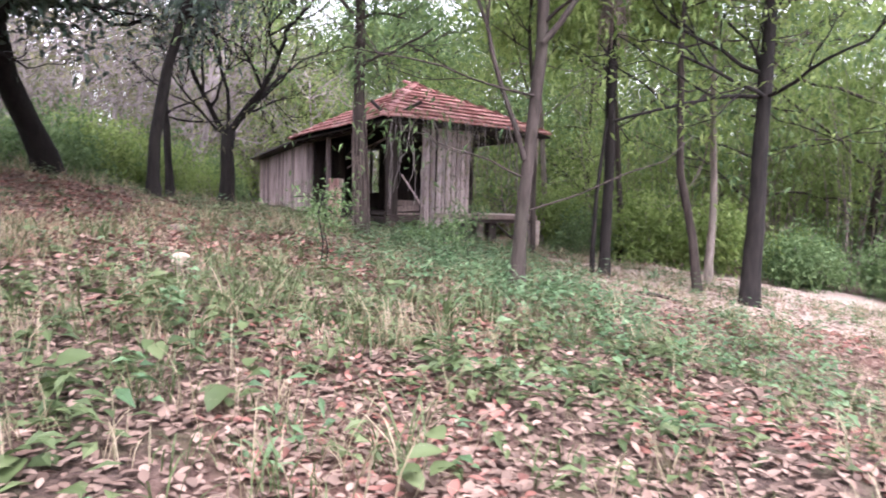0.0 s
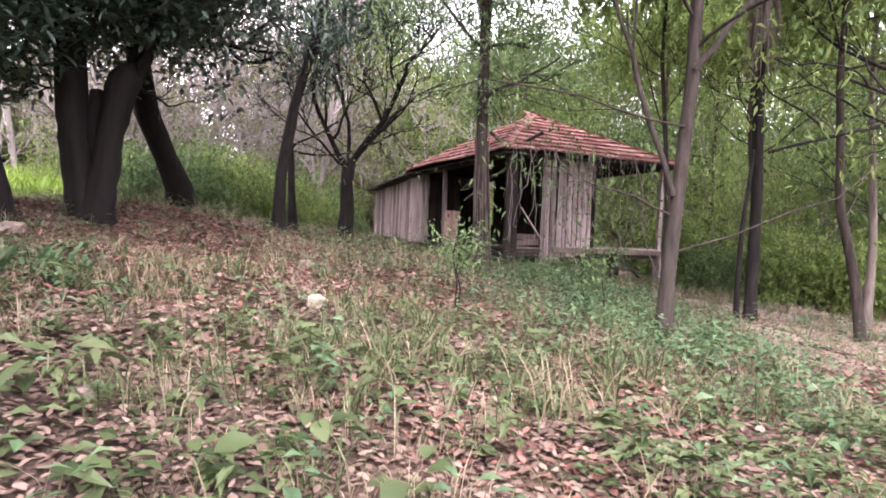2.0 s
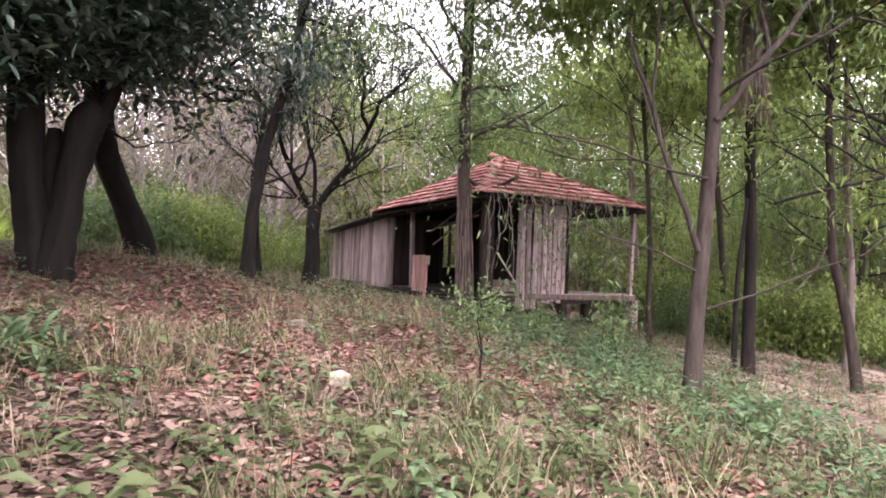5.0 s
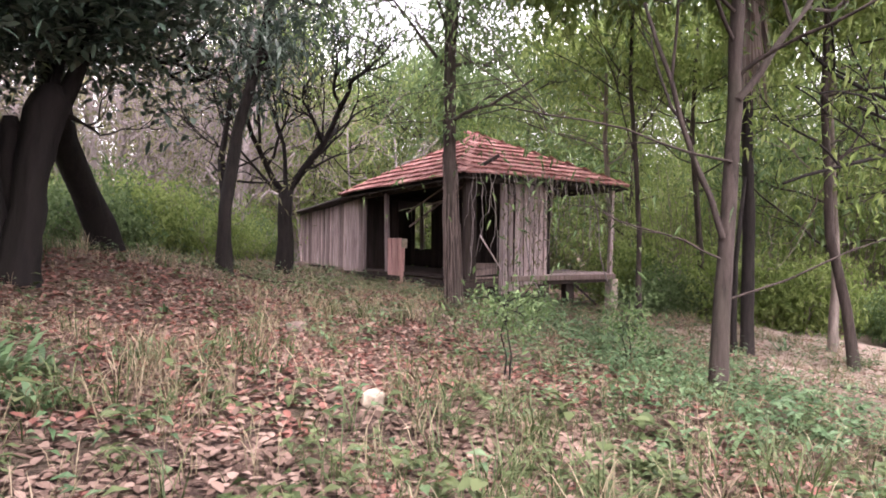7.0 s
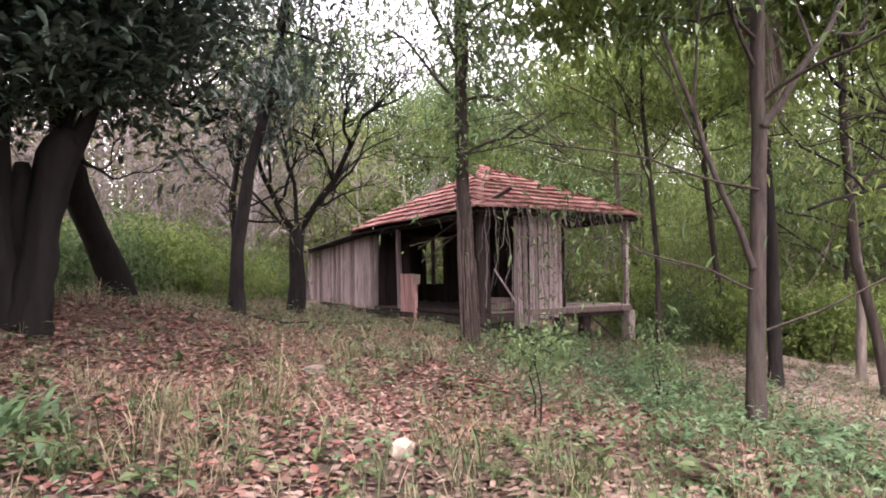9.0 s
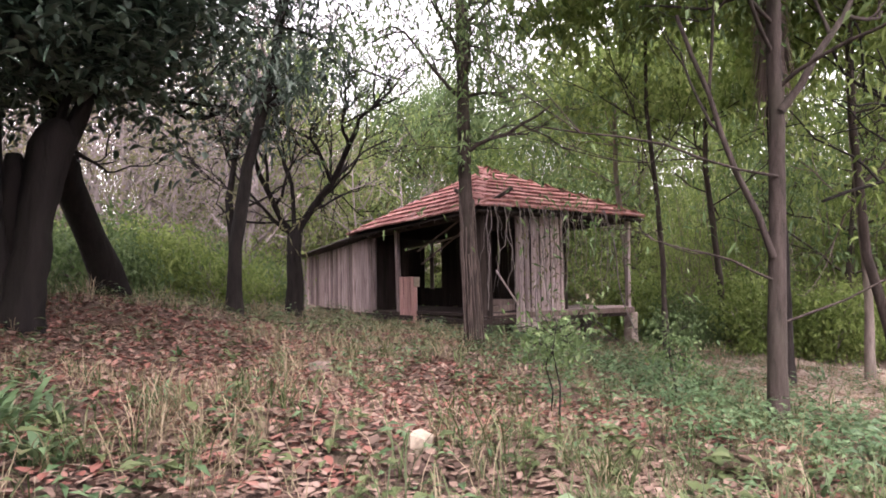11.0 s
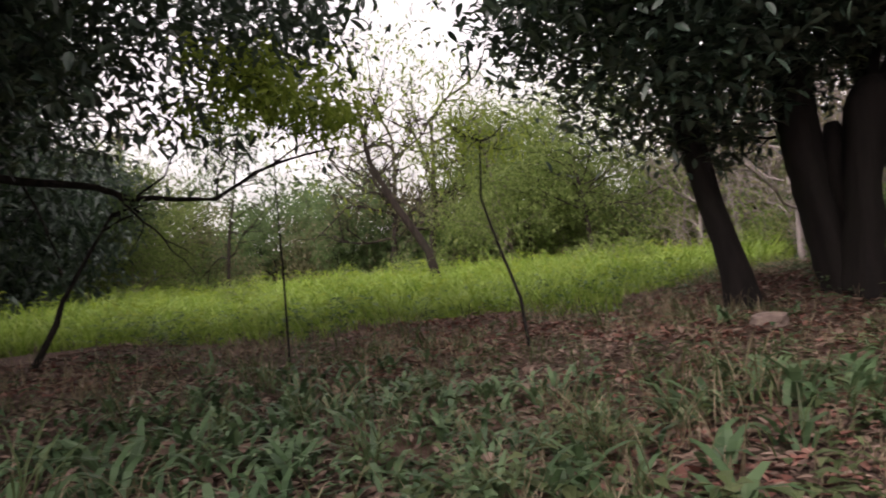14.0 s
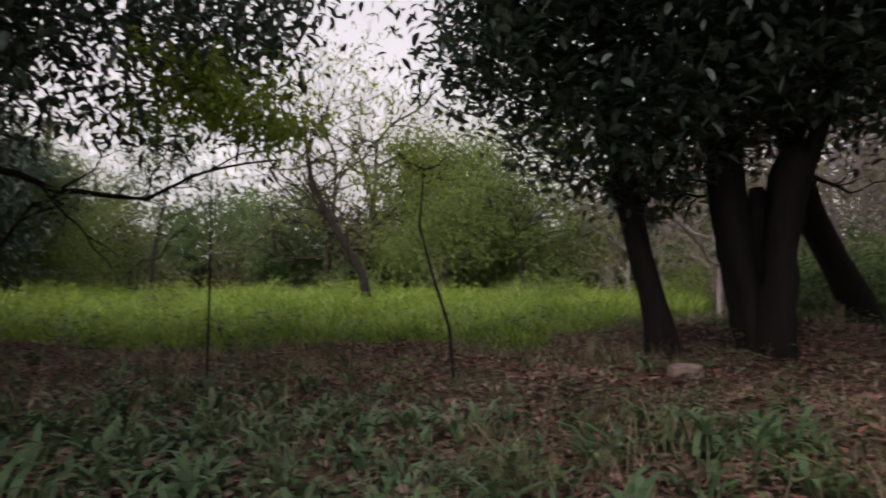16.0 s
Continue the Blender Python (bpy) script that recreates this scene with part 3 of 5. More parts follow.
# low roof of the rear room
bm = box(3.2, LEAN_END - 5.2 + 0.3, 0.05, 0.01)
part("lean_to_roof", solid("lean_to_roof", bm, M_SHEET), cabin, "dark grey sheet roof, low and sagging", pose(-0.34, 5.15, 2.06, -math.degrees(math.atan2(0.45, 4.2)), 0, 0))
# stones and boards along the foot of the side wall
for x, y, w in ((-0.35, 8.3, 0.5), (-0.4, 7.4, 0.4), (-0.35, 5.7, 0.35), (-0.3, 8.0, 0.3)):
    b2 = bmesh.new()
    bmesh.ops.create_icosphere(b2, subdivisions=2, radius=w / 2)
    for v in b2.verts:
        v.co = Vector((v.co.x, v.co.y * 0.8, v.co.z * 0.55)) * (1 + 0.25 * noise.noise(v.co * 4 + Vector((x, y, 0))))
    ob = tagged(new("stone", solid("stone", b2, M_ROCK)), "dark rough stone beside the cabin wall", "stone", "stones by the cabin")
    ob.matrix_basis = pose(*put(x, y, w * 0.12))

# ---- trees near the path ----
def tree_thing(name, x, y, label, category="tree", group=""):
    return thing(name, pose(*put(x, y)), label, category, group)


def overhead(z, r, n, rng, base, mat, size=(0.3, 0.13), shift=(0.0, 0.0)):
    """A wide upper crown in uneven clumps, added mostly above view to block skylight."""
    k = max(6, n // 40)
    d = unit(rng.normal(size=(k, 3)))
    q = np.array((*shift, z)) + d * np.array((r, r, r * 0.42)) * rng.uniform(0.3, 1, (k, 1)) ** 0.6
    at = np.repeat(q, 40, axis=0) + rng.normal(size=(k * 40, 3)) * 0.38
    part("shade_crown", leaves("shade_crown", at, rng.normal(size=at.shape) + [0, 0, -0.4], size[0] * rng.uniform(0.6, 1.2, len(at)), size[1], mat, 0.4), base)


def tall_tree(x, y, points, r0, r1, mat, label, leaf=None, seed=1, tips=(), flare=1.5, limb_from=3.0, limbs=5, limb_len=2.2, per=26, leaf_size=(0.14, 0.05), spread=0.9, depth=2, top_r=3.0):
    """A tree with a set trunk line (offsets from its base), side limbs above a height, and a leaf crown."""
    rng = np.random.default_rng(seed)
    base = tree_thing("tree", x, y, label)
    lb = Limbs()
    raw = np.array([(0, 0, -0.25), *points], float)
    dense = []
    for a, b in zip(raw[:-1], raw[1:]):
        n = max(2, int(np.linalg.norm(b - a) / 0.35))
        dense += [a + (b - a) * k / n for k in range(n)]
    dense = np.array(dense + [raw[-1]])
    dense[2:, :2] += np.cumsum(rng.normal(size=(len(dense) - 2, 2)) * 0.006, axis=0)
    f = np.linspace(0, 1, len(dense))
    rad = r0 + (r1 - r0) * f
    rad = rad * (1 + (flare - 1) * np.exp(-np.maximum(dense[:, 2], 0) / 0.22)) * (1 + rng.normal(size=len(dense)) * 0.03)
    lb.tube(dense, rad, 11)
    high = [k for k in range(len(dense)) if dense[k, 2] > limb_from]
    for _ in range(limbs if high else 0):
        k = int(rng.choice(high))
        a = rng.uniform(0, 2 * math.pi)
        lb.grow(dense[k], (math.cos(a), math.sin(a), rng.uniform(0.1, 0.8)), limb_len * rng.uniform(0.7, 1.3), min(rad[k] * 0.36, 0.04), depth, rng, 0.2, 0.03, (1, 3), spread)
    part("trunk", lb.mesh("trunk", mat), base)
    if leaf:
        part("crown", crown("crown", lb.tips, per, 0.75, *leaf_size, leaf, rng), base)
    # High crown added to shade the ground, largely out of view.
    if top_r:
        overhead(max(7.4, dense[-1, 2] - 0.4), top_r, int(430 * top_r * top_r), rng, base, leaf or M_CANOPY2, shift=(dense[-1, 0], dense[-1, 1]))
    return base, lb, dense, rad


# straight trunk in front of the cabin, wrapped in hanging roots
base, lb, line, rad = tall_tree(-1.70, -1.83, [(-0.06, 0.02, 1.5), (-0.1, 0.05, 3.5), (-0.12, 0.05, 7), (0.1, 0.1, 11.5)], 0.135, 0.08, M_BARK, "tall straight brown tree wrapped in climbing roots", M_CANOPY2, 3, limb_from=3.2, limbs=20, limb_len=1.6, per=36, leaf_size=(0.13, 0.045), top_r=3.6)
rng = np.random.default_rng(9)
for k in range(24):
    a, h = rng.uniform(0, 2 * math.pi), rng.uniform(1.1, 2.9)
    z = np.linspace(h, -0.05, 12)
    off = 0.125 + 0.04 * np.clip(1 - z / 2.4, 0, 1) + rng.uniform(0, 0.035)
    tw = a + np.cumsum(rng.normal(size=12) * 0.08)
    vr = Limbs()
    vr.tube(np.stack([np.cos(tw) * off - 0.06 * z / 1.5, np.sin(tw) * off, z], 1), np.full(12, rng.uniform(0.006, 0.02)), 5)
    part("climbing_root", vr.mesh("climbing_root", M_ROOT), base, "pale grey climbing root")
up = rng.uniform(0, 1, 420)
ang = rng.uniform(0, 6.28, 420)
spot = np.stack([np.cos(ang) * (0.13 + 0.3 * up) - 0.1, np.sin(ang) * (0.13 + 0.3 * up), 3.2 + up * 3.2], 1)
part("climbing_leaves", leaves("climbing_leaves", spot, np.stack([np.cos(ang), np.sin(ang), rng.normal(size=420) * 0.4 - 0.3], 1), rng.uniform(0.1, 0.2, 420), 0.055, M_CANOPY2, 0.5), base)

# forked tree on the slope
base, lb, line, rad = tall_tree(-2.57, -7.96, [(0.06, 0.0, 1.0), (0.2, 0.02, 2.0), (0.36, 0.04, 3.2), (0.46, 0.05, 5.0), (0.4, 0.1, 8.0)], 0.095, 0.055, M_BARK, "slender brown forked tree on the leafy slope", M_CANOPY2, 4, limb_from=3.2, limbs=12, limb_len=2.2, per=26, leaf_size=(0.13, 0.05), top_r=2.8)
fk = Limbs()
fk.grow((0.08, 0.02, 1.75), (-0.28, 0.1, 1.0), 2.8, 0.042, 2, np.random.default_rng(12), 0.1, 0.05, (1, 3), 0.8)
fk.grow((0.3, 0.0, 3.3), (0.5, -0.1, 0.9), 2.2, 0.05, 2, np.random.default_rng(13), 0.12, 0.05, (1, 3), 0.8)
fk.grow((0.2, 0.0, 2.6), (-0.9, 0.6, 0.35), 2.6, 0.016, 2, np.random.default_rng(14), 0.1, 0.0, (2, 4), 0.7)
fk.grow((0.1, 0.0, 1.5), (-0.5, 0.5, 0.25), 1.6, 0.014, 1, np.random.default_rng(15), 0.2, 0.02, (1, 3), 0.6)
fk.tube([(0.07, 0, 1.05), (0.65, -0.42, 1.3), (1.2, -0.8, 1.62), (1.6, -1.05, 1.78), (1.95, -1.25, 2.15)], [0.016, 0.013, 0.011, 0.009, 0.005], 5)
part("limb", fk.mesh("limb", M_BARK), base)
part("spray", crown("spray", fk.tips, 26, 0.9, 0.12, 0.03, M_CANOPY2, np.random.default_rng(16), 0.4), base, "fine green leaf sprays")
# black pole-like trunk and its twin shoot
base, lb, line, rad = tall_tree(1.27, -6.01, [(0.06, 0.0, 2.0), (0.02, 0.03, 4.2), (-0.02, 0.1, 7.5), (0.1, 0.1, 10.5)], 0.1, 0.075, M_BARK_DARK, "tall black pole-like tree with dry hanging fronds", M_CANOPY, 6, limb_from=6.0, limbs=8, limb_len=2.0, per=14)
sh = Limbs()
sh.tube([(-0.2, 0.1, -0.2), (-0.22, 0.1, 0.6), (-0.16, 0.12, 1.6), (-0.05, 0.05, 3.0)], [0.06, 0.05, 0.04, 0.03], 7)
part("shoot", sh.mesh("shoot", M_BARK_DARK), base)
ang = RNG.uniform(0, 6.28, 520)
part("dry_fronds", blades("dry_fronds", np.stack([np.cos(ang) * 0.1, np.sin(ang) * 0.1 + 0.05, RNG.uniform(5.4, 7.2, 520)], 1), np.stack([np.cos(ang) * 0.14, np.sin(ang) * 0.14, np.full(520, -1.0)], 1), RNG.uniform(0.7, 1.5, 520), 0.03, M_DRYLEAF, 0.05), base, "dry brown hanging fronds")
for x, y, pts, r, mt, sd in (
    (2.69, -7.09, [(-0.1, 0.1, 1.0), (-0.3, 0.3, 2.2), (-0.35, 0.4, 4.5), (-0.2, 0.4, 7.0)], 0.085, M_BARK, 21),
    (2.3, -8.35, [(0.05, 0.0, 2.0), (0.2, 0.1, 5.0), (0.2, 0.1, 9.0)], 0.15, M_BARK_DARK, 22),
    (5.3, -5.5, [(0.0, 0.0, 2.0), (-0.15, 0.1, 5.0), (-0.1, 0.1, 8.0)], 0.09, M_BARK_PALE, 23),
    (1.9, -3.3, [(-0.05, 0.0, 2.0), (-0.25, 0.1, 5.0), (-0.2, 0.1, 8.0)], 0.06, M_BARK, 24),
    (6.5, 1.5, [(0.1, 0.0, 2.0), (-0.2, 0.1, 5.0), (-0.1, 0.1, 8.0)], 0.1, M_BARK_PALE, 25),
    (7.5, -1.0, [(-0.2, 0.0, 2.0), (-0.5, 0.1, 5.0), (-0.4, 0.1, 8.0)], 0.1, M_BARK, 26),
):
    tall_tree(x, y, pts, r, r * 0.5, mt, "slim woodland tree with a light green crown", M_CANOPY, sd, limb_from=3.2, limbs=13, limb_len=2.2, per=18, leaf_size=(0.15, 0.055), top_r=2.7)

# slender dark tree with drooping dark leaves behind the slope
base, lb, line, rad = tall_tree(-5.55, -0.2, [(0.02, 0, 1.2), (0.25, 0.1, 2.6), (0.75, 0.2, 4.4), (1.05, 0.3, 6.0), (1.3, 0.3, 9.0)], 0.125, 0.055, M_BARK_DARK, "slender dark tree leaning, with drooping dark leaves", M_MANGO, 31, limb_from=3.6, limbs=14, limb_len=1.3, per=30, leaf_size=(0.22, 0.06))
tall_tree(-4.6, 2.4, [(-0.1, 0, 1.2), (-0.15, 0.1, 2.4), (0.1, 0.2, 4.0)], 0.11, 0.05, M_BARK_DARK, "stout dark stem in the thicket", M_FAR, 32, limb_from=1.6, limbs=6, limb_len=1.4, per=6, top_r=0)

# bare spreading tree beside the cabin
bt = tree_thing("bare_tree", -3.1, 3.0, "dark bare spreading tree beside the cabin", "tree")
bt.matrix_basis = bt.matrix_basis @ Matrix.Diagonal((1.22, 1.22, 1.22, 1))
lb = Limbs()
rng = np.random.default_rng(41)
lb.tube([(0, 0, -0.2), (0.0, 0, 0.15), (0.03, 0, 0.6), (0.0, 0, 1.1), (0.03, 0, 1.6)], [0.22, 0.17, 0.15, 0.14, 0.14], 11)
part("trunk", lb.mesh("trunk", M_BARK_DARK), bt)
for w, ln, r in (((-0.6, 0.3, 1.0), 2.0, 0.065), ((0.55, -0.2, 1.1), 2.4, 0.08), ((0.8, 0.15, 1.0), 2.2, 0.055), ((0.15, 0.4, 1.1), 2.1, 0.05), ((-0.9, -0.2, 0.7), 1.6, 0.035)):
    lb = Limbs()
    lb.grow((0.02, 0, 1.5), w, ln, r, 4, rng, 0.18, 0.06, (2, 5), 0.68, 0.6, 7, 0.35)
    part("limb", lb.mesh("limb", M_BARK_DARK), bt)

# the great mango: twin fused stems, a leaning stem behind and a dark hanging crown
mg = tree_thing("mango_tree", -8.78, -2.7, "massive dark mango tree with twin stems and dense crown", "tree")
mg.matrix_basis = mg.matrix_basis @ Matrix.Diagonal((1.1, 1.1, 1.1, 1))
rng = np.random.default_rng(51)
lb = Limbs()


def stem(points, radii, step=0.16):
    """A stout stem through a few points, finely ringed so that its bark can wander."""
    at = np.array(points, float)
    along = np.concatenate([[0], np.cumsum(np.linalg.norm(np.diff(at, axis=0), axis=1))])
    q = np.linspace(0, along[-1], int(along[-1] / step) + 2)
    line = np.stack([np.interp(q, along, at[:, k]) for k in range(3)], 1) + rng.normal(size=(len(q), 3)) * 0.008
    lb.tube(line, np.interp(q, along, radii), 17)


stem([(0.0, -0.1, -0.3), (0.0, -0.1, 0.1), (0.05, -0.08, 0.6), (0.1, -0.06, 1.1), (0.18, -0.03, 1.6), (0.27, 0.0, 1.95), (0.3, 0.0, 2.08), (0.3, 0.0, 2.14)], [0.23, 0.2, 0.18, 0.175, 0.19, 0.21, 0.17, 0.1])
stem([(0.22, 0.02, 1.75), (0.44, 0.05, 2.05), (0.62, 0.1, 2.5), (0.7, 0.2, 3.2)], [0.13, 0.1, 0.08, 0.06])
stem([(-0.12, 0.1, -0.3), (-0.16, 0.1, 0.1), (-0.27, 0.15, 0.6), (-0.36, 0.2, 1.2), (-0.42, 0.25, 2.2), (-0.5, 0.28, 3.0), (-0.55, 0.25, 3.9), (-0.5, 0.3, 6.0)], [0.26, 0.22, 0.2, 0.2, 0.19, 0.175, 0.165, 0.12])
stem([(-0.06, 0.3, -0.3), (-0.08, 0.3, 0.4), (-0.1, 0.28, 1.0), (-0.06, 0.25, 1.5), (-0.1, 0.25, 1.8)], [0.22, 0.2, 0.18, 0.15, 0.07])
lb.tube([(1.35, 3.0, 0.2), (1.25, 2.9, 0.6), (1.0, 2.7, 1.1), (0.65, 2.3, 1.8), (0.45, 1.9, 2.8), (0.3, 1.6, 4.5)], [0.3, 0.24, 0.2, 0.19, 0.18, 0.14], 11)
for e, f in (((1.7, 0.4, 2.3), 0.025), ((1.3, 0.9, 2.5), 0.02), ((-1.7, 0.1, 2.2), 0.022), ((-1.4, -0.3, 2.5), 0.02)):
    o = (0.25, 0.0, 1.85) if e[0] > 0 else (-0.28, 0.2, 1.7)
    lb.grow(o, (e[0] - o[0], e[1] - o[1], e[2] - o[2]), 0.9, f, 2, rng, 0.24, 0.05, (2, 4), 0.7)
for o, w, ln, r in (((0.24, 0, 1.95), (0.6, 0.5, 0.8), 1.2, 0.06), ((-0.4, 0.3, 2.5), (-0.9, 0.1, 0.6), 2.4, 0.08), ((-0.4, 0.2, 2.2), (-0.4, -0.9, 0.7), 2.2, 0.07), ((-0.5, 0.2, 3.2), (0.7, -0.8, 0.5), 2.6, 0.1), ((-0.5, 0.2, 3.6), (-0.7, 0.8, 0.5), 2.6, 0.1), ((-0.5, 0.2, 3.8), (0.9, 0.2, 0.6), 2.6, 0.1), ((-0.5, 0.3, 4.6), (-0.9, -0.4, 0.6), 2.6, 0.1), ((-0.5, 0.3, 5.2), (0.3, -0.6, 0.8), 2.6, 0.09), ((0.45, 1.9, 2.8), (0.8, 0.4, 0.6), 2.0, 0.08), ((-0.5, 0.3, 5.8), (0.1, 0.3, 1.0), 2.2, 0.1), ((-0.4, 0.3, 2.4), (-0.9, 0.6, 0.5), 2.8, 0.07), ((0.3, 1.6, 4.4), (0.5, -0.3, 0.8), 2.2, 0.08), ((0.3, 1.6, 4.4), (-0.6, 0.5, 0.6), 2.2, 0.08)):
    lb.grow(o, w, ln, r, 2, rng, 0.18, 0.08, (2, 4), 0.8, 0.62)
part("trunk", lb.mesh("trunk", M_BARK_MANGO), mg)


def dome(n, c, r, rng, hollow=0.35):
    """Points through the outer shell of a crown, with clumps."""
    k = max(8, n // 45)
    d = unit(rng.normal(size=(k, 3)))
    q = np.array(c) + d * np.array(r) * rng.uniform(hollow, 1, (k, 1)) ** 0.6
    return np.repeat(q, 45, axis=0)[:n] + rng.normal(size=(min(n, k * 45), 3)) * 0.3


# The third dome, high and flat, is an unseen addition shading the foreground.
spots = np.concatenate([dome(31000, (-0.85, 0.0, 4.3), (2.9, 2.6, 2.6), rng, 0.3), dome(6000, (0.6, 0.6, 4.3), (2.0, 2.2, 2.0), rng), dome(6500, (-0.4, -2.6, 6.8), (3.4, 3.4, 1.5), rng, 0.2), np.repeat(np.array(lb.tips), 14, axis=0) + rng.normal(size=(len(lb.tips) * 14, 3)) * 0.28])
spots = spots[spots[:, 2] > 1.8 - 0.3 * (spots[:, 0] < -0.8) + 0.25 * np.sin(spots[:, 0] * 2.1) + 0.15 * np.sin(spots[:, 1] * 3.3) + 0.5 * np.exp(-((spots[:, 0] - 0.15) ** 2) / 0.9) * (spots[:, 1] < 1.2)]
way = rng.normal(size=spots.shape) * [1, 1, 0.5] + [0, 0, -0.15]
part("crown", leaves("crown", spots, way, rng.uniform(0.1, 0.19, len(spots)), rng.uniform(0.05, 0.085, len(spots)), M_MANGO, 0.2, flat=0.45, oval=True), mg)

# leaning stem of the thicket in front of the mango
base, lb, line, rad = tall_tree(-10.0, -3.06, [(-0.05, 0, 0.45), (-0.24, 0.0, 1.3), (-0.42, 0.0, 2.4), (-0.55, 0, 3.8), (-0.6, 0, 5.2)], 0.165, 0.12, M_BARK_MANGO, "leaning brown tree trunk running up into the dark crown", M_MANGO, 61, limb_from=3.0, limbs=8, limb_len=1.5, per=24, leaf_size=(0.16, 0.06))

# big dark tree at the meadow's edge with a long low branch
bg = tree_thing("mango_tree", -16.75, -8.85, "big dark mango tree with a long low bough", "tree")
rng = np.random.default_rng(71)
lb = Limbs()
lb.tube([(0, 0, -0.3), (0, 0, 0.3), (0.05, 0, 1.2), (0.0, 0.1, 2.6), (-0.1, 0.1, 5.0)], [0.5, 0.34, 0.28, 0.25, 0.18], 13)
lb.tube([(-0.6, 1.0, -0.3), (-0.62, 1.0, 1.0), (-0.6, 1.05, 2.2), (-0.5, 1.2, 4.2)], [0.2, 0.16, 0.14, 0.09], 9)
bough = np.array([(-16.8, -8.8, 2.5), (-16.74, -8.27, 2.47), (-16.54, -7.46, 2.5), (-16.2, -6.6, 2.45), (-16.04, -6.25, 2.32), (-15.65, -5.36, 2.35), (-15.3, -4.76, 2.76), (-14.74, -3.96, 3.02)]) - np.array(put(-16.75, -8.85))
bend = np.linspace(0, 7, 29)
bough = np.stack([np.interp(bend, np.arange(8), bough[:, k]) for k in range(3)], 1) + rng.normal(size=(29, 3)) * 0.012
lb.tube(bough, np.linspace(0.06, 0.014, 29), 8)
for k, w in ((9, (0.2, 0.3, -0.7)), (14, (0.3, 0.5, -0.6)), (16, (0.4, 0.2, 0.7)), (20, (0.1, 0.6, 0.6)), (24, (0.5, 0.3, 0.4))):
    lb.grow(bough[k], w, 0.9, 0.016, 1, rng, 0.2, 0.0, (1, 3), 0.7)
for o, w, ln, r in (((0, 0, 2.6), (0.9, 0.2, 0.4), 2.6, 0.12), ((0, 0, 2.8), (0.5, 0.9, 0.5), 2.8, 0.12), ((0, 0, 3.0), (0.3, -0.9, 0.4), 2.6, 0.12), ((0, 0.1, 3.4), (0.9, 0.6, 0.7), 2.8, 0.12), ((-0.1, 0.1, 4.2), (-0.7, 0.5, 0.6), 2.6, 0.1), ((-0.1, 0.1, 4.8), (0.3, 0.4, 1.0), 2.6, 0.1), ((-0.1, 0.1, 4.6), (-0.4, -0.8, 0.6), 2.6, 0.1)):
    lb.grow(o, w, ln, r, 2, rng, 0.18, 0.07, (2, 4), 0.8, 0.64)
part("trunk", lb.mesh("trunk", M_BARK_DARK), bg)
# The fourth dome sits above view, added to keep skylight off the path.
spots = np.concatenate([dome(9500, (0.6, 1.6, 4.5), (3.3, 3.4, 2.2), rng, 0.2), dome(11000, (0.0, 0.6, 4.0), (2.2, 1.8, 2.0), rng, 0.15), dome(1600, (1.6, 4.2, 4.6), (1.5, 1.5, 1.0), rng, 0.1), dome(1500, (3.2, -0.8, 6.6), (3.6, 3.4, 1.6), rng, 0.2), np.repeat(np.array(lb.tips), 9, axis=0) + rng.normal(size=(len(lb.tips) * 9, 3)) * 0.25])
spots = spots[spots[:, 2] > 2.25 + 0.2 * np.sin(spots[:, 0] * 2.3) + 0.2 * np.sin(spots[:, 1] * 2.7)]
part("crown", leaves("crown", spots, rng.normal(size=spots.shape) * [1, 1, 0.6] + [0, 0, -0.3], rng.uniform(0.11, 0.2, len(spots)), rng.uniform(0.05, 0.08, len(spots)), M_MANGO, 0.25, flat=0.3, oval=True), bg)


# Two added trees, never in view, that cut the skylight on the foreground.
for x, y, sd in ((-15.5, -14.5, 75), (-20.5, -14.0, 78)):
    tall_tree(x, y, [(0.1, 0, 2), (0.2, 0.1, 4.5), (0.3, 0.2, 7.5)], 0.28, 0.14, M_BARK_MANGO, "unseen broad dark tree added behind the path to block skylight", M_MANGO, sd, limb_from=3.0, limbs=8, limb_len=2.4, per=12, leaf_size=(0.24, 0.1), top_r=5.2)


# ---- saplings and shrubs ----
def sapling(x, y, points, r, label, leaf, seed, top, per=40, size=(0.13, 0.035), fan=0.5):
    rng = np.random.default_rng(seed)
    ob = tree_thing("sapling", x, y, label, "sapling")
    lb = Limbs()
    lb.tube([(0, 0, -0.1), *points], np.linspace(r, r * 0.35, len(points) + 1), 6)
    for k in range(top):
        o = np.array(points[-1]) * rng.uniform(0.82, 1.0)
        a = rng.uniform(0, 6.28)
        lb.grow(o, (math.cos(a), math.sin(a), rng.uniform(0, 0.6)), fan * rng.uniform(0.6, 1.2), r * 0.4, 1, rng, 0.15, 0.0, (1, 3), 0.7)
    part("stem", lb.mesh("stem", M_BARK_DARK), ob)
    part("foliage", crown("foliage", lb.tips, per, 0.3, *size, leaf, rng, 0.3), ob)
    return ob


sapling(-11.9, -5.1, [(-0.06, 0.05, 0.5), (-0.3, 0.15, 1.15), (-0.46, 0.25, 1.6), (-0.44, 0.3, 2.0), (-0.42, 0.3, 2.3)], 0.021, "thin leaning sapling with lime green leaf sprays", M_LIME, 81, 9, 14, (0.09, 0.03), fan=0.42)
sapling(-14.2, -6.0, [(0.02, 0.0, 0.9), (-0.02, 0.05, 1.9), (0.0, 0.1, 2.9)], 0.013, "thin upright sapling with a lime green top", M_LIME, 82, 14, 30, (0.12, 0.045), fan=0.62)
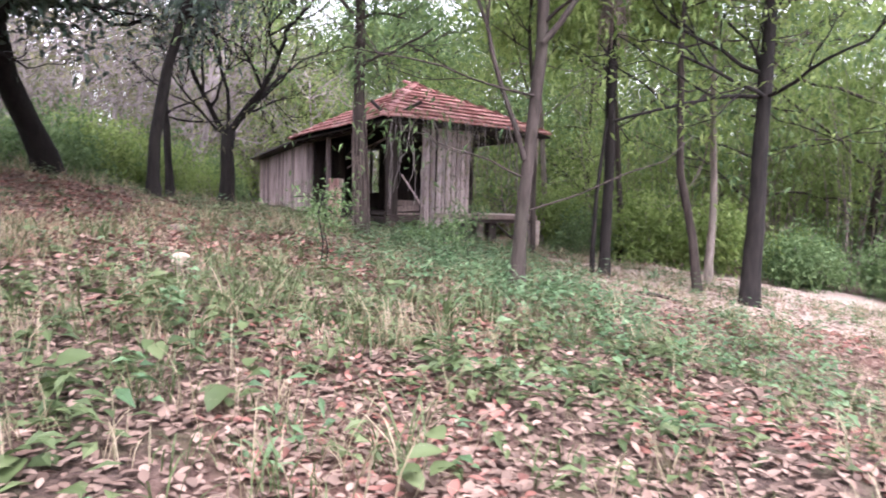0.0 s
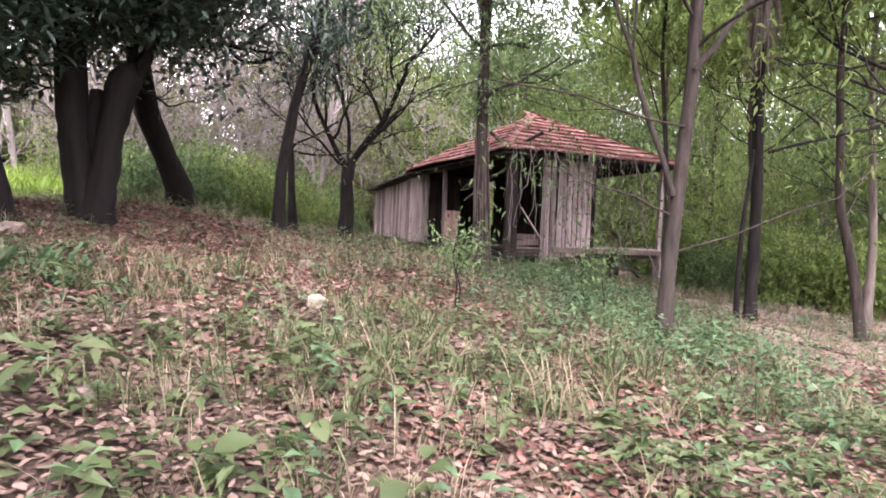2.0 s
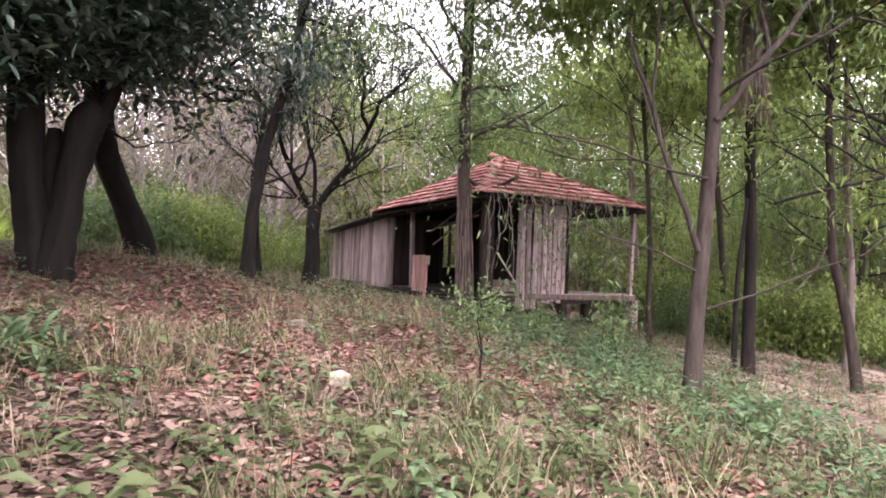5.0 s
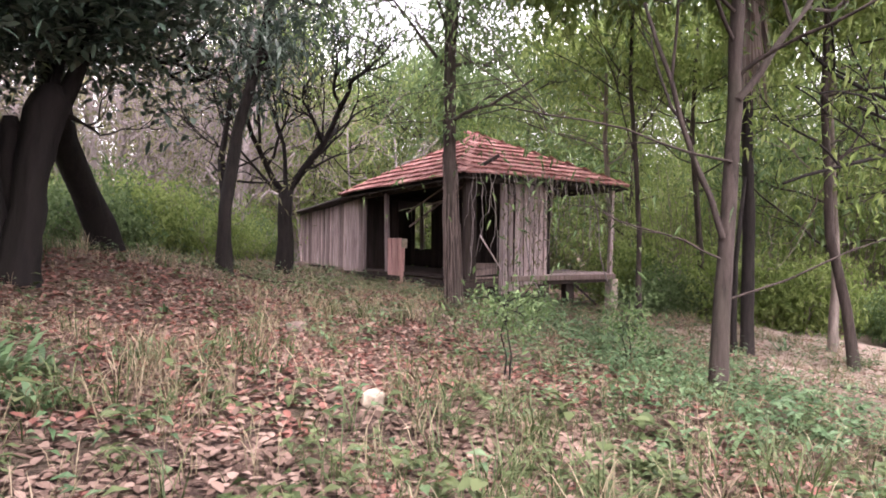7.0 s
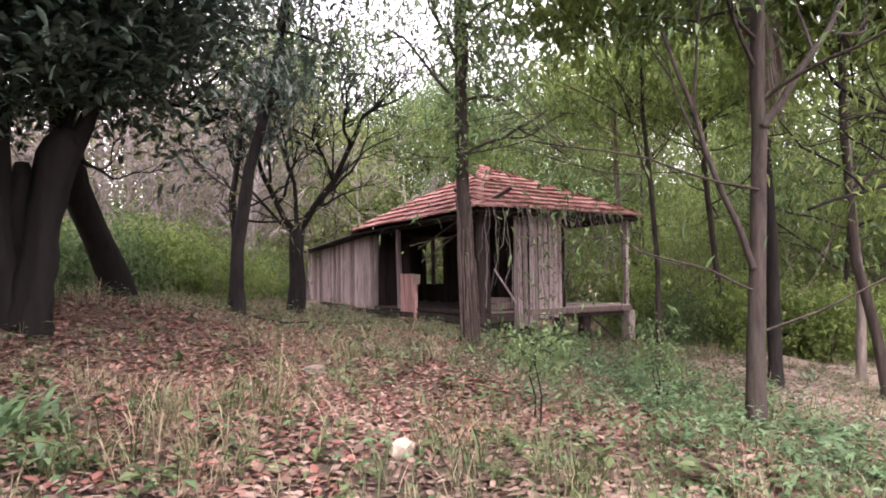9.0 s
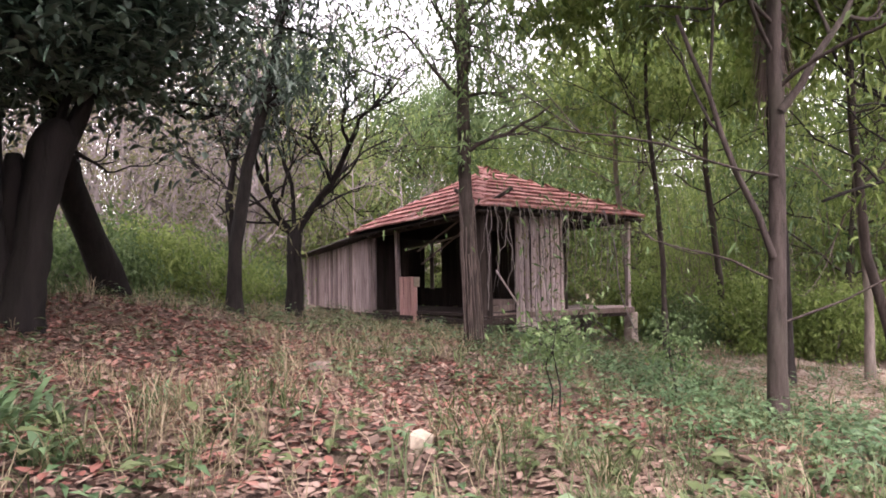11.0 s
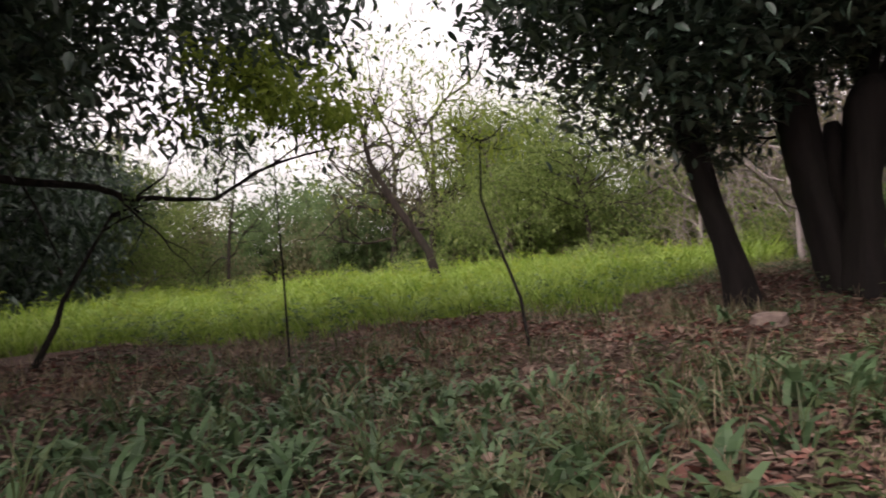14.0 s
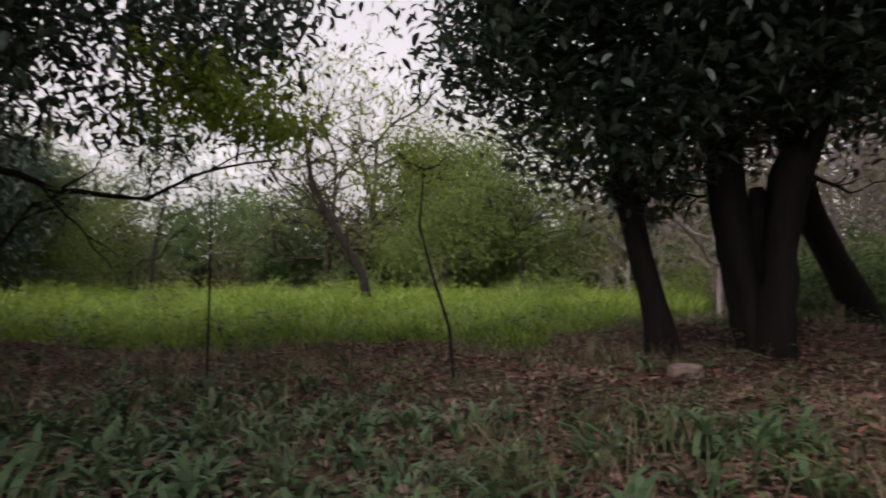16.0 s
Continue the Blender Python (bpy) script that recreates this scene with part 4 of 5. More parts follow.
sapling(-17.15, -6.9, [(0.15, 0.28, 0.5), (0.1, 0.4, 0.75), (0.45, 0.55, 1.3), (0.7, 0.7, 1.75)], 0.045, "crooked dark sapling at the meadow edge", M_CANOPY2, 83, 4, 8, fan=0.5)
for x, y, h, sd in ((-5.2, -7.5, 0.85, 84), (-2.4, -6.6, 0.9, 85), (-5.0, -7.2, 0.6, 86), (-3.2, -7.2, 0.6, 87), (-2.0, -4.4, 0.35, 89), (-0.9, -3.2, 0.4, 90)):
    sapling(x, y, [(0.03, 0.0, h * 0.35), (-0.02, 0.03, h * 0.7), (0.0, 0.0, h)], 0.011, "small leafy green seedling on the slope", M_CANOPY2, sd, 7, 8, (0.065, 0.028), h * 0.24)


def shrub(label, leaf, seed, h, spread, per, size, stems=6, twig=M_TWIG):
    rng = np.random.default_rng(seed)
    ob = thing("shrub", pose(0, 0, 0), label, "shrub")
    tips = []
    for _ in range(stems):
        a = rng.uniform(0, 6.28)
        lb = Limbs()
        lb.grow((rng.normal() * 0.15, rng.normal() * 0.15, -0.1), (math.cos(a) * spread, math.sin(a) * spread, 1), h * 0.55 * rng.uniform(0.6, 1.1), 0.02, 2, rng, 0.16, 0.04, (2, 4), 0.7, 0.66, 4, 0.3)
        part("stem", lb.mesh("stem", twig), ob)
        tips += lb.tips
    if per:
        part("foliage", crown("foliage", tips, per, 0.6, *size, leaf, rng, 0.4), ob)
    return ob


def wood_tree(label, leaf, seed, h, r, per, size, mat, limbs=9, low=0.35, llen=0.28, depth=2):
    rng = np.random.default_rng(seed)
    ob = thing("tree", pose(0, 0, 0), label, "tree")
    lb = Limbs()
    line, _ = lb.path((0, 0, -0.3), (rng.normal() * 0.06, rng.normal() * 0.06, 1), h, 0.05, 0.02, rng, 14)
    lb.tube(line, np.linspace(r, r * 0.3, len(line)), 8)
    for _ in range(limbs):
        k = int(rng.integers(int(low * 14), 15))
        a = rng.uniform(0, 6.28)
        lb.grow(line[k], (math.cos(a), math.sin(a), rng.uniform(0.1, 0.9)), h * llen * rng.uniform(0.7, 1.3), r * 0.4, depth, rng, 0.18, 0.02, (2, 4), 0.85, 0.66, 5)
    part("trunk", lb.mesh("trunk", mat), ob)
    if per:
        part("crown", crown("crown", lb.tips, per, 1.3, *size, leaf, rng, 0.4), ob)
    return ob


def scatter(kinds, spots, group, rng, small=0.8, big=1.25):
    used = set()
    for k, (x, y) in enumerate(spots):
        o = kinds[k % len(kinds)]
        s = rng.uniform(small, big)
        m = pose(*put(x, y), rng.normal() * 2, rng.normal() * 2, rng.uniform(0, 360)) 
        if o.name not in used:
            used.add(o.name)
            o.scale = (s, s, s)
            o["group"] = group
            o.matrix_basis = m @ Matrix.Diagonal((s, s, s, 1))
        else:
            o2 = copy_thing(o, m)
            o2.scale = (s, s, s)


def ring(rng, n, a0, a1, r0, r1, cx=-4.0, cy=-6.0):
    """Spots between two bearings (degrees from +y towards +x) and two radii."""
    a, r = np.radians(rng.uniform(a0, a1, n)), np.sqrt(rng.uniform(r0 ** 2, r1 ** 2, n))
    return [(cx + math.sin(p) * q, cy + math.cos(p) * q) for p, q in zip(a, r)]


def clear(spots):
    """Keep off the cabin, the slope walked over and the meadow."""
    return [(x, y) for x, y in spots if not (-1.2 < x < 6.3 and -1.5 < y < 10.3) and not (-3.5 < y < 12 and x < -1 and x > -7 and y < 4) and not (x < 9 and y < -3 and x > -13)]


rng = np.random.default_rng(91)
canopy = [wood_tree("light green slender woodland tree in leaf", M_CANOPY, 101, 9, 0.11, 24, (0.26, 0.08), M_BARK, 12), wood_tree("tall green woodland tree in full leaf", M_CANOPY2, 102, 11, 0.13, 22, (0.28, 0.09), M_BARK, 12, 0.3), wood_tree("slim pale-barked tree with yellow-green leaves", M_CANOPY, 103, 7.5, 0.08, 24, (0.24, 0.07), M_BARK_PALE, 11, 0.25)]
scatter(canopy, clear(ring(rng, 20, 66, 120, 16, 28) + ring(rng, 16, 37, 66, 23, 32) + ring(rng, 8, 2, 17, 20, 31)), "green wood beyond the cabin", rng)
bare = [wood_tree("leafless grey tree with tangled twigs", None, 111, 8, 0.1, 0, (0, 0), M_TWIG, 12, 0.2, 0.3), wood_tree("thin grey woodland tree with sparse leaves", M_FAR, 112, 7, 0.09, 5, (0.16, 0.06), M_TWIG, 11, 0.2, 0.3)]
scatter(bare, clear(ring(rng, 52, -22, 20, 14, 28)), "grey thicket behind the clearing", rng)
rng2 = np.random.default_rng(92)
scatter(bare, clear(ring(rng2, 18, 16, 34, 18, 27)), "grey thicket behind the clearing", rng2, 0.6, 0.85)
scatter(canopy, clear(ring(rng2, 26, 19, 39, 19, 28)), "green wood beyond the cabin", rng2, 0.65, 0.9)
scatter([canopy[0], canopy[2]], clear(ring(rng2, 10, -23, -8, 30, 36, -9.5, -11.6)), "light wood beyond the meadow", rng2, 0.7, 0.95)
tall_tree(-16.6, 2.4, [(-0.25, -0.12, 1.0), (-0.85, -0.45, 2.2), (-1.25, -0.65, 3.2), (-1.4, -0.7, 4.6)], 0.11, 0.04, M_BARK, "feathery half-bare tree leaning over the meadow", M_LIME, 171, limb_from=1.9, limbs=17, limb_len=1.7, per=7, leaf_size=(0.16, 0.05), spread=0.75, depth=2, top_r=0)
scatter(canopy, clear(ring(rng2, 6, -78, -58, 28, 36)), "light wood beyond the meadow", rng2, 0.6, 0.8)
bushes = [shrub("dense green leafy shrub under the trees", M_CANOPY2, 121, 2.2, 0.5, 16, (0.16, 0.06)), shrub("yellow-green leafy shrub under the trees", M_CANOPY, 122, 1.8, 0.7, 16, (0.14, 0.05)), shrub("grey twiggy half-bare shrub under the trees", M_FAR, 123, 2.4, 0.5, 6, (0.12, 0.045))]
scatter(bushes, clear(ring(rng, 26, -24, 30, 12.5, 24) + ring(rng, 14, 68, 120, 17, 26)), "undergrowth of the wood", rng)
scatter([bushes[1]], [(-19 - rng.uniform(0, 16), rng.uniform(0, 18)) for _ in range(16)] + [(-13.5, 6), (-11, 9), (-16, 12)], "undergrowth of the wood", rng, 0.5, 0.85)
scatter([bushes[1], bushes[0]], [(-6.9, 5.0), (-5.6, 5.4), (-2.4, 6.5), (-2.8, 9.5), (-4.4, 5.5), (-5.2, 6.6), (-6.4, 5.4)], "undergrowth of the wood", rng, 0.8, 1.15)
scatter([bushes[2]], [(-8.2, 6.0), (-7.0, 7.5), (-5.6, 7.0), (-4.2, 8.5), (-6.4, 9.5), (-3.0, 11.0), (-8.8, 9.0), (-1.6, 12.0), (-5.0, 11.5), (-7.6, 12.0)], "undergrowth of the wood", rng, 0.7, 1.1)

leafy = [shrub("rounded yellow-green shrub in thick leaf", M_CANOPY, 124, 2.0, 0.75, 34, (0.15, 0.07), 8), shrub("rounded mid-green shrub in thick leaf", M_CANOPY2, 125, 1.7, 0.8, 34, (0.13, 0.06), 8)]
scatter(leafy, [(-6.3, 4.6), (-7.4, 3.2), (-4.9, 6.4), (-2.3, 7.8), (8.6, -3.4), (9.6, -5.4), (8.0, -1.4), (10.2, -7.6), (7.2, 1.6), (6.9, -0.4), (11.0, -4.2)], "leafy shrubs at the wood's edge", rng, 0.75, 1.2)


def cane(label, seed):
    """A clump of thin upright canes with narrow drooping leaves."""
    rng = np.random.default_rng(seed)
    ob = thing("bamboo_clump", pose(0, 0, 0), label, "bamboo")
    tips = []
    for _ in range(16):
        a, q = rng.uniform(0, 6.28), rng.uniform(0.05, 0.9)
        h = rng.uniform(4.5, 7.5)
        z = np.linspace(0, 1, 9)
        lean = rng.uniform(0.1, 0.55)
        pts = np.stack([math.cos(a) * (q + lean * z ** 2.2 * 3), math.sin(a) * (q + lean * z ** 2.2 * 3), z * h * (1 - 0.18 * z * lean) - 0.15], 1)
        lb = Limbs()
        lb.tube(pts, np.linspace(0.028, 0.006, 9), 5)
        part("cane", lb.mesh("cane", M_BARK_PALE), ob)
        tips += [pts[k] + rng.normal(size=3) * 0.25 for k in (3, 4, 5, 5, 6, 6, 7, 7, 8, 8)]
    part("foliage", crown("foliage", tips, 14, 1.3, 0.24, 0.045, M_CANOPY, rng, 0.5, 0.8, 0.5), ob)
    return ob


canes = [cane("yellow-green bamboo clump with thin canes", 131), cane("tall arching bamboo clump", 132)]
scatter(canes, clear(ring(rng, 20, 60, 112, 17, 26)), "bamboo beyond the bare soil", rng, 0.8, 1.2)

scatter([bushes[0], bushes[2]], [(-21.0, -10.3), (-19.0, -10.9), (-24.0, -10.4), (-18.2, -11.8)], "undergrowth of the wood", rng, 0.6, 0.95)
dark = [wood_tree("dense dark evergreen tree at the meadow corner", M_MANGO, 145, 7.0, 0.16, 60, (0.3, 0.12), M_BARK_DARK, 15, 0.08, 0.33)]
scatter(dark, [(-30.0, -5.8), (-22.5, -10.5), (-31.0, -1.5), (-27.0, -10.0), (-34.0, -6.0), (-33.0, 3.0)], "trees beyond the meadow", rng, 0.85, 1.15)
# trees round the meadow
far = wood_tree("distant feathery half-bare tree", M_FAR, 141, 10, 0.26, 7, (0.3, 0.08), M_BARK, 14, 0.35, 0.42)
scatter([far], [(-25.8, 19.4), (-31, 24), (-42, 14)], "trees beyond the meadow", rng, 0.9, 1.1)
edge = [wood_tree("dark green tree at the meadow edge", M_CANOPY2, 142, 6.5, 0.12, 30, (0.34, 0.12), M_BARK_DARK, 12, 0.15, 0.33), wood_tree("olive green tree at the meadow edge", M_FAR, 143, 5, 0.1, 30, (0.32, 0.11), M_BARK_DARK, 12, 0.15, 0.35)]
scatter(edge, [(-50 + 3.6 * k + rng.normal(), 27 - 0.32 * (k - 6) ** 2 * 0.35 + rng.normal() * 2) for k in range(13)] + [(-36 - rng.uniform(0, 12), y) for y in np.linspace(-22, 14, 13)] + [(-24 - 1.2 * k, -9.0 - 0.9 * k) for k in range(8)], "trees beyond the meadow", rng, 0.8, 1.25)


def belt(n, a0, a1, r0, r1, h, mat, size, seed):
    """A far wood as one mass of leaves."""
    g = np.random.default_rng(seed)
    a, r = np.radians(g.uniform(a0, a1, n)), g.uniform(r0, r1, n)
    x, y = -8 + np.sin(a) * r, -9 + np.cos(a) * r
    top = h * (0.65 + 0.35 * np.sin(a * 23 + 1) * np.sin(a * 9))
    z = ground_z(x, y) + g.uniform(0, 1, n) ** 1.2 * top
    return leaves("far_woods", np.stack([x, y, z], 1), g.normal(size=(n, 3)) + [0, 0, -0.2], g.uniform(0.5, 1.1, n) * size, 0.4 * size, mat, 0.4)


tagged(new("far_woods", belt(24000, 5, 150, 33, 40, 9.5, M_HAZE, 0.9, 151)), "far mass of yellow-green woodland, paled for haze and sunlight", "woods", kind="stuff")
tagged(new("far_woods", belt(15000, -25, 8, 34, 44, 8.5, M_FAR, 0.8, 152)), "far grey-green woodland", "woods", kind="stuff")
tagged(new("far_woods", belt(16000, -110, -20, 48, 62, 6.0, M_FAR, 1.2, 153)), "far woodland beyond the meadow", "woods", kind="stuff")
# Added belt behind the camera, out of view; it screens the low sky.
tagged(new("far_woods", belt(16000, 150, 255, 22, 34, 9, M_CANOPY2, 1.0, 154)), "unseen woodland added behind the path", "woods", kind="stuff")

# vines hanging over the front eave
vn = Limbs()
rng = np.random.default_rng(161)
for k in range(46):
    x = rng.uniform(0.4, 4.0) if k < 38 else rng.uniform(-0.3, 0.4)
    y = -0.5 + rng.normal() * 0.05
    n, ln = 10, rng.uniform(0.5, 2.3)
    z = np.linspace(0, 1, n)
    p = np.stack([x + np.cumsum(rng.normal(size=n) * 0.045), y - 0.08 * np.sin(z * 3) + np.cumsum(rng.normal(size=n) * 0.02), 2.42 - z * ln], 1)
    vn.tube(p, np.full(n, rng.uniform(0.004, 0.011)), 4)
for x0, x1 in ((1.3, 0.75), (0.9, 1.5), (3.3, 3.9)):
    z = np.linspace(0, 1, 12)
    p = np.stack([x0 + (x1 - x0) * z + 0.12 * np.sin(z * 7), -0.55 - 0.35 * z, 2.4 - z * 3.0], 1)
    vn.tube(p, np.full(12, 0.016), 5)
tagged(new("hanging_vines", vn.mesh("hanging_vines", M_TWIG)), "dry grey vines hanging over the cabin eave", "vines", kind="stuff")
sp = np.stack([rng.uniform(0.5, 4.5, 500), -0.5 + rng.normal(size=500) * 0.12, rng.uniform(0.2, 2.5, 500)], 1)
tagged(new("vine_leaves", leaves("vine_leaves", sp, rng.normal(size=(500, 3)) + [0, 0, -0.8], 0.11, 0.04, M_FAR, 0.4)), "small leaves on the hanging vines", "leaves", kind="stuff")

# ---- loose things on the slope ----
def lump(name, x, y, w, d, h, mat, label, seed, category="stone", tilt=0):
    bm = bmesh.new()
    bmesh.ops.create_icosphere(bm, subdivisions=3, radius=1)
    for v in bm.verts:
        q = v.co.copy()
        q = Vector([math.copysign(abs(c) ** 0.55, c) for c in q])
        k = 1 + 0.16 * noise.noise(v.co * 2.2 + Vector((seed, 0, 0))) + 0.05 * noise.noise(v.co * 7 + Vector((seed, 3, 0)))
        v.co = Vector((q.x * w / 2, q.y * d / 2, q.z * h / 2)) * k
    ob = tagged(new(name, solid(name, bm, mat)), label, category)
    ob.matrix_basis = pose(*put(x, y, h * 0.38), tilt, tilt * 0.6, seed * 37)
    return ob


lump("stone_block", -6.86, -7.88, 0.2, 0.14, 0.15, M_STONE, "pale cream broken block among fallen leaves", 1, "block", 14)
lump("stone", -9.4, -10.82, 0.15, 0.12, 0.08, M_ROCK, "brown stone half sunk in leaf litter", 2)
lump("stone", -8.75, -10.55, 0.12, 0.1, 0.08, M_ROCK, "small brown stone in leaf litter", 3)
lump("stone", -6.1, -10.2, 0.11, 0.08, 0.06, M_STONE, "small pale stone in leaf litter", 4)
lump("stone", -9.74, -4.41, 0.34, 0.26, 0.16, M_ROCK, "reddish stone by the leaning trunk", 5)
lump("stone", -6.2, -4.9, 0.26, 0.2, 0.12, M_ROCK, "reddish stone on the slope", 6)

# fallen branches
def fallen(x, y, turn, length, r, label, mat=M_TWIG):
    g = np.random.default_rng(int(abs(x * 100)))
    n = 9
    s = np.linspace(0, length, n)
    px = x + np.cos(turn) * s + np.cumsum(g.normal(size=n) * 0.02)
    py = y + np.sin(turn) * s + np.cumsum(g.normal(size=n) * 0.02)
    b = Limbs()
    b.tube(np.stack([px, py, ground_z(px, py) + r * 1.1 + 0.01], 1), np.linspace(r, r * 0.5, n), 7)
    tagged(new("fallen_branch", b.mesh("fallen_branch", mat)), label, "branch")


fallen(-3.0, -3.6, 2.5, 1.9, 0.025, "pale fallen branch beside the vine-wrapped tree")
fallen(-0.1, -8.0, -0.55, 2.2, 0.028, "dark fallen branch by the black tree", M_BARK)
fallen(-15.3, -9.35, 2.27, 2.5, 0.024, "pale thin pole lying on the ground", M_BARK_PALE)
fallen(-5.6, 0.2, -0.4, 1.6, 0.025, "dark fallen branch in the thicket", M_BARK_DARK)
fallen(5.0, -9.0, 0.3, 1.8, 0.03, "pale fallen branch on bare soil", M_BARK_PALE)

# ---- leaf litter, weeds and grass ----
def field(n, x0, x1, y0, y1, g):
    return g.uniform(x0, x1, n), g.uniform(y0, y1, n)


def mottle(x, y, k, s):
    return 0.5 + 0.25 * (np.sin(k * x + 1.3 * s) * np.sin(k * 1.1 * y + s) + np.sin(k * 1.9 * (x + y) * 0.7 + 2.1 * s) * np.sin(k * 1.7 * (x - y) * 0.7 + 0.6 * s)) + 0.12 * np.sin(k * 4.1 * x + s) * np.sin(k * 3.7 * y + 2 * s)


def blob(x, y, cx, cy, r):
    return np.exp(-((x - cx) ** 2 + (y - cy) ** 2) / (r * r))


def in_meadow(x, y):
    """Beyond the wavering line at which the tall grass begins."""
    wave = 0.5 * np.sin(x * 0.9) + 0.4 * np.sin(y * 1.3)
    return (y > -3.2 + 0.45 * (x + 13.3) + wave) & (x < -11.9 + 0.42 * np.clip(y - 1.5, 0, 20) + wave) & (x > -46) & (y < 27)


def litter(name, n, mat, red, seed, label, area=(-18, 7, -18, 8)):
    g = np.random.default_rng(seed)
    x, y = field(n, *area, g)
    near = np.clip(1.25 - np.hypot(x + 8.5, y + 9) / 17, 0.12, 1)
    keep = (mottle(x, y, 0.9, 3.1) + 0.6 * blob(x, y, -8.2, -3.0, 2.8) + 0.5 * blob(x, y, -11.0, -3.6, 1.5) + 0.45 * blob(x, y, -6.2, -6.3, 2.4) > 0.58) if red else ((mottle(x, y, 1.3, 0.4) > 0.3 - 0.35 * g.random(n)) | (g.random(n) < 0.4))
    keep &= (g.random(n) < near) & ~in_meadow(x, y) & ~((x > -0.1) & (y > -0.1))
    keep &= g.random(n) > 0.8 * np.exp(-((x - 5.0) ** 2 + (y + 7.0) ** 2) / 16)
    x, y = x[keep], y[keep]
    k = len(x)
    a = g.uniform(0, 6.28, k)
    z = ground_z(x, y) + g.uniform(0.004, 0.035, k)
    way = np.stack([np.cos(a), np.sin(a), g.normal(size=k) * 0.28], 1)
    at, size, wide = np.stack([x, y, z], 1), g.uniform(0.045, 0.13, k), g.uniform(0.03, 0.075, k)
    small = 1 - 0.36 * np.exp(-((x + 8.5) ** 2 + (y + 12.0) ** 2) / 12)
    size, wide = size * small, wide * small
    close = np.hypot(x + 9.4, y + 12.2) < 5.5
    for pick, oval in ((close, True), (~close, False)):
        me = leaves(name, at[pick], way[pick], size[pick], wide[pick], mat, 0.02, 0.22, 0.7, oval)
        tagged(new(name, me), label, "leaf litter", kind="stuff")


litter("leaf_litter", 180000, M_LITTER, False, 201, "pale brown fallen leaves covering the slope")
litter("leaf_litter", 16000, M_LITTER, False, 203, "small pale brown fallen leaves along the slope", (-13, -5, -14.5, -8.5))
litter("leaf_litter", 110000, M_LITTER_RED, True, 202, "reddish fallen leaves lying in drifts")


def weeds(name, n, mat, seed, centres, label, box4=(-17, 6, -16, 6), base=0.12, size=(0.07, 0.16), width=0.42, tall=0.18, meadow=False, oval=False):
    g = np.random.default_rng(seed)
    x, y = field(n, *box4, g)
    d = base * mottle(x, y, 1.7, seed * 0.01) ** 2 * 3
    for cx, cy, r, s in centres:
        d = d + s * blob(x, y, cx, cy, r) * (0.35 + 0.65 * (mottle(x, y, 2.3, seed * 0.02) > 0.45))
    keep = (g.random(n) < d) & (in_meadow(x, y) == meadow) & (np.hypot(x + 9.6, y + 12.8) > 1.1)
    x, y = x[keep], y[keep]
    k = 8
    xx, yy = np.repeat(x, k) + g.normal(size=len(x) * k) * 0.06, np.repeat(y, k) + g.normal(size=len(x) * k) * 0.06
    hh = np.repeat(g.uniform(0.3, 1.0, len(x)), k) * tall
    z = ground_z(xx, yy) + hh * g.uniform(0.15, 1, len(xx))
    a = g.uniform(0, 6.28, len(xx))
    me = leaves(name, np.stack([xx, yy, z], 1), np.stack([np.cos(a), np.sin(a), g.uniform(-0.1, 0.7, len(xx))], 1), g.uniform(*size, len(xx)), g.uniform(*size, len(xx)) * width, mat, 0.35, 0.2, 0.5, oval)
    return tagged(new(name, me), label, "weeds", kind="stuff")


RIGHT = [(-3.0, -7.8, 1.2, 0.7), (-2.0, -6.2, 1.5, 0.7), (-1.0, -4.2, 1.3, 0.5), (-2.2, -9.0, 1.2, 0.5), (-3.2, -10.6, 1.3, 0.55), (-0.6, -2.2, 1.2, 0.5), (0.9, -1.1, 1.0, 0.5), (-4.4, -8.6, 0.8, 0.3)]
weeds("weeds", 34000, M_WEED_BLUE, 211, RIGHT, "blue-green low weeds on the slope", base=0.03, tall=0.42, size=(0.06, 0.14))
weeds("weeds", 27000, M_WEED, 212, [(-8.6, -12.0, 0.8, 0.3), (-5.6, -11.2, 1.2, 0.5), (-3.9, -11.3, 1.3, 0.5), (-10.2, -11.2, 0.8, 0.3), (-7.3, -9.6, 0.8, 0.4), (-8.3, -10.8, 0.9, 0.3), (-6.2, -9.0, 0.8, 0.4), (-9.8, -9.0, 1.2, 0.35), (-3.4, -0.6, 2.2, 0.3), (-6.5, 2.5, 2.4, 0.4), (-9.2, -7.0, 1.2, 0.25)], "low green weeds among fallen leaves", base=0.05, tall=0.24)


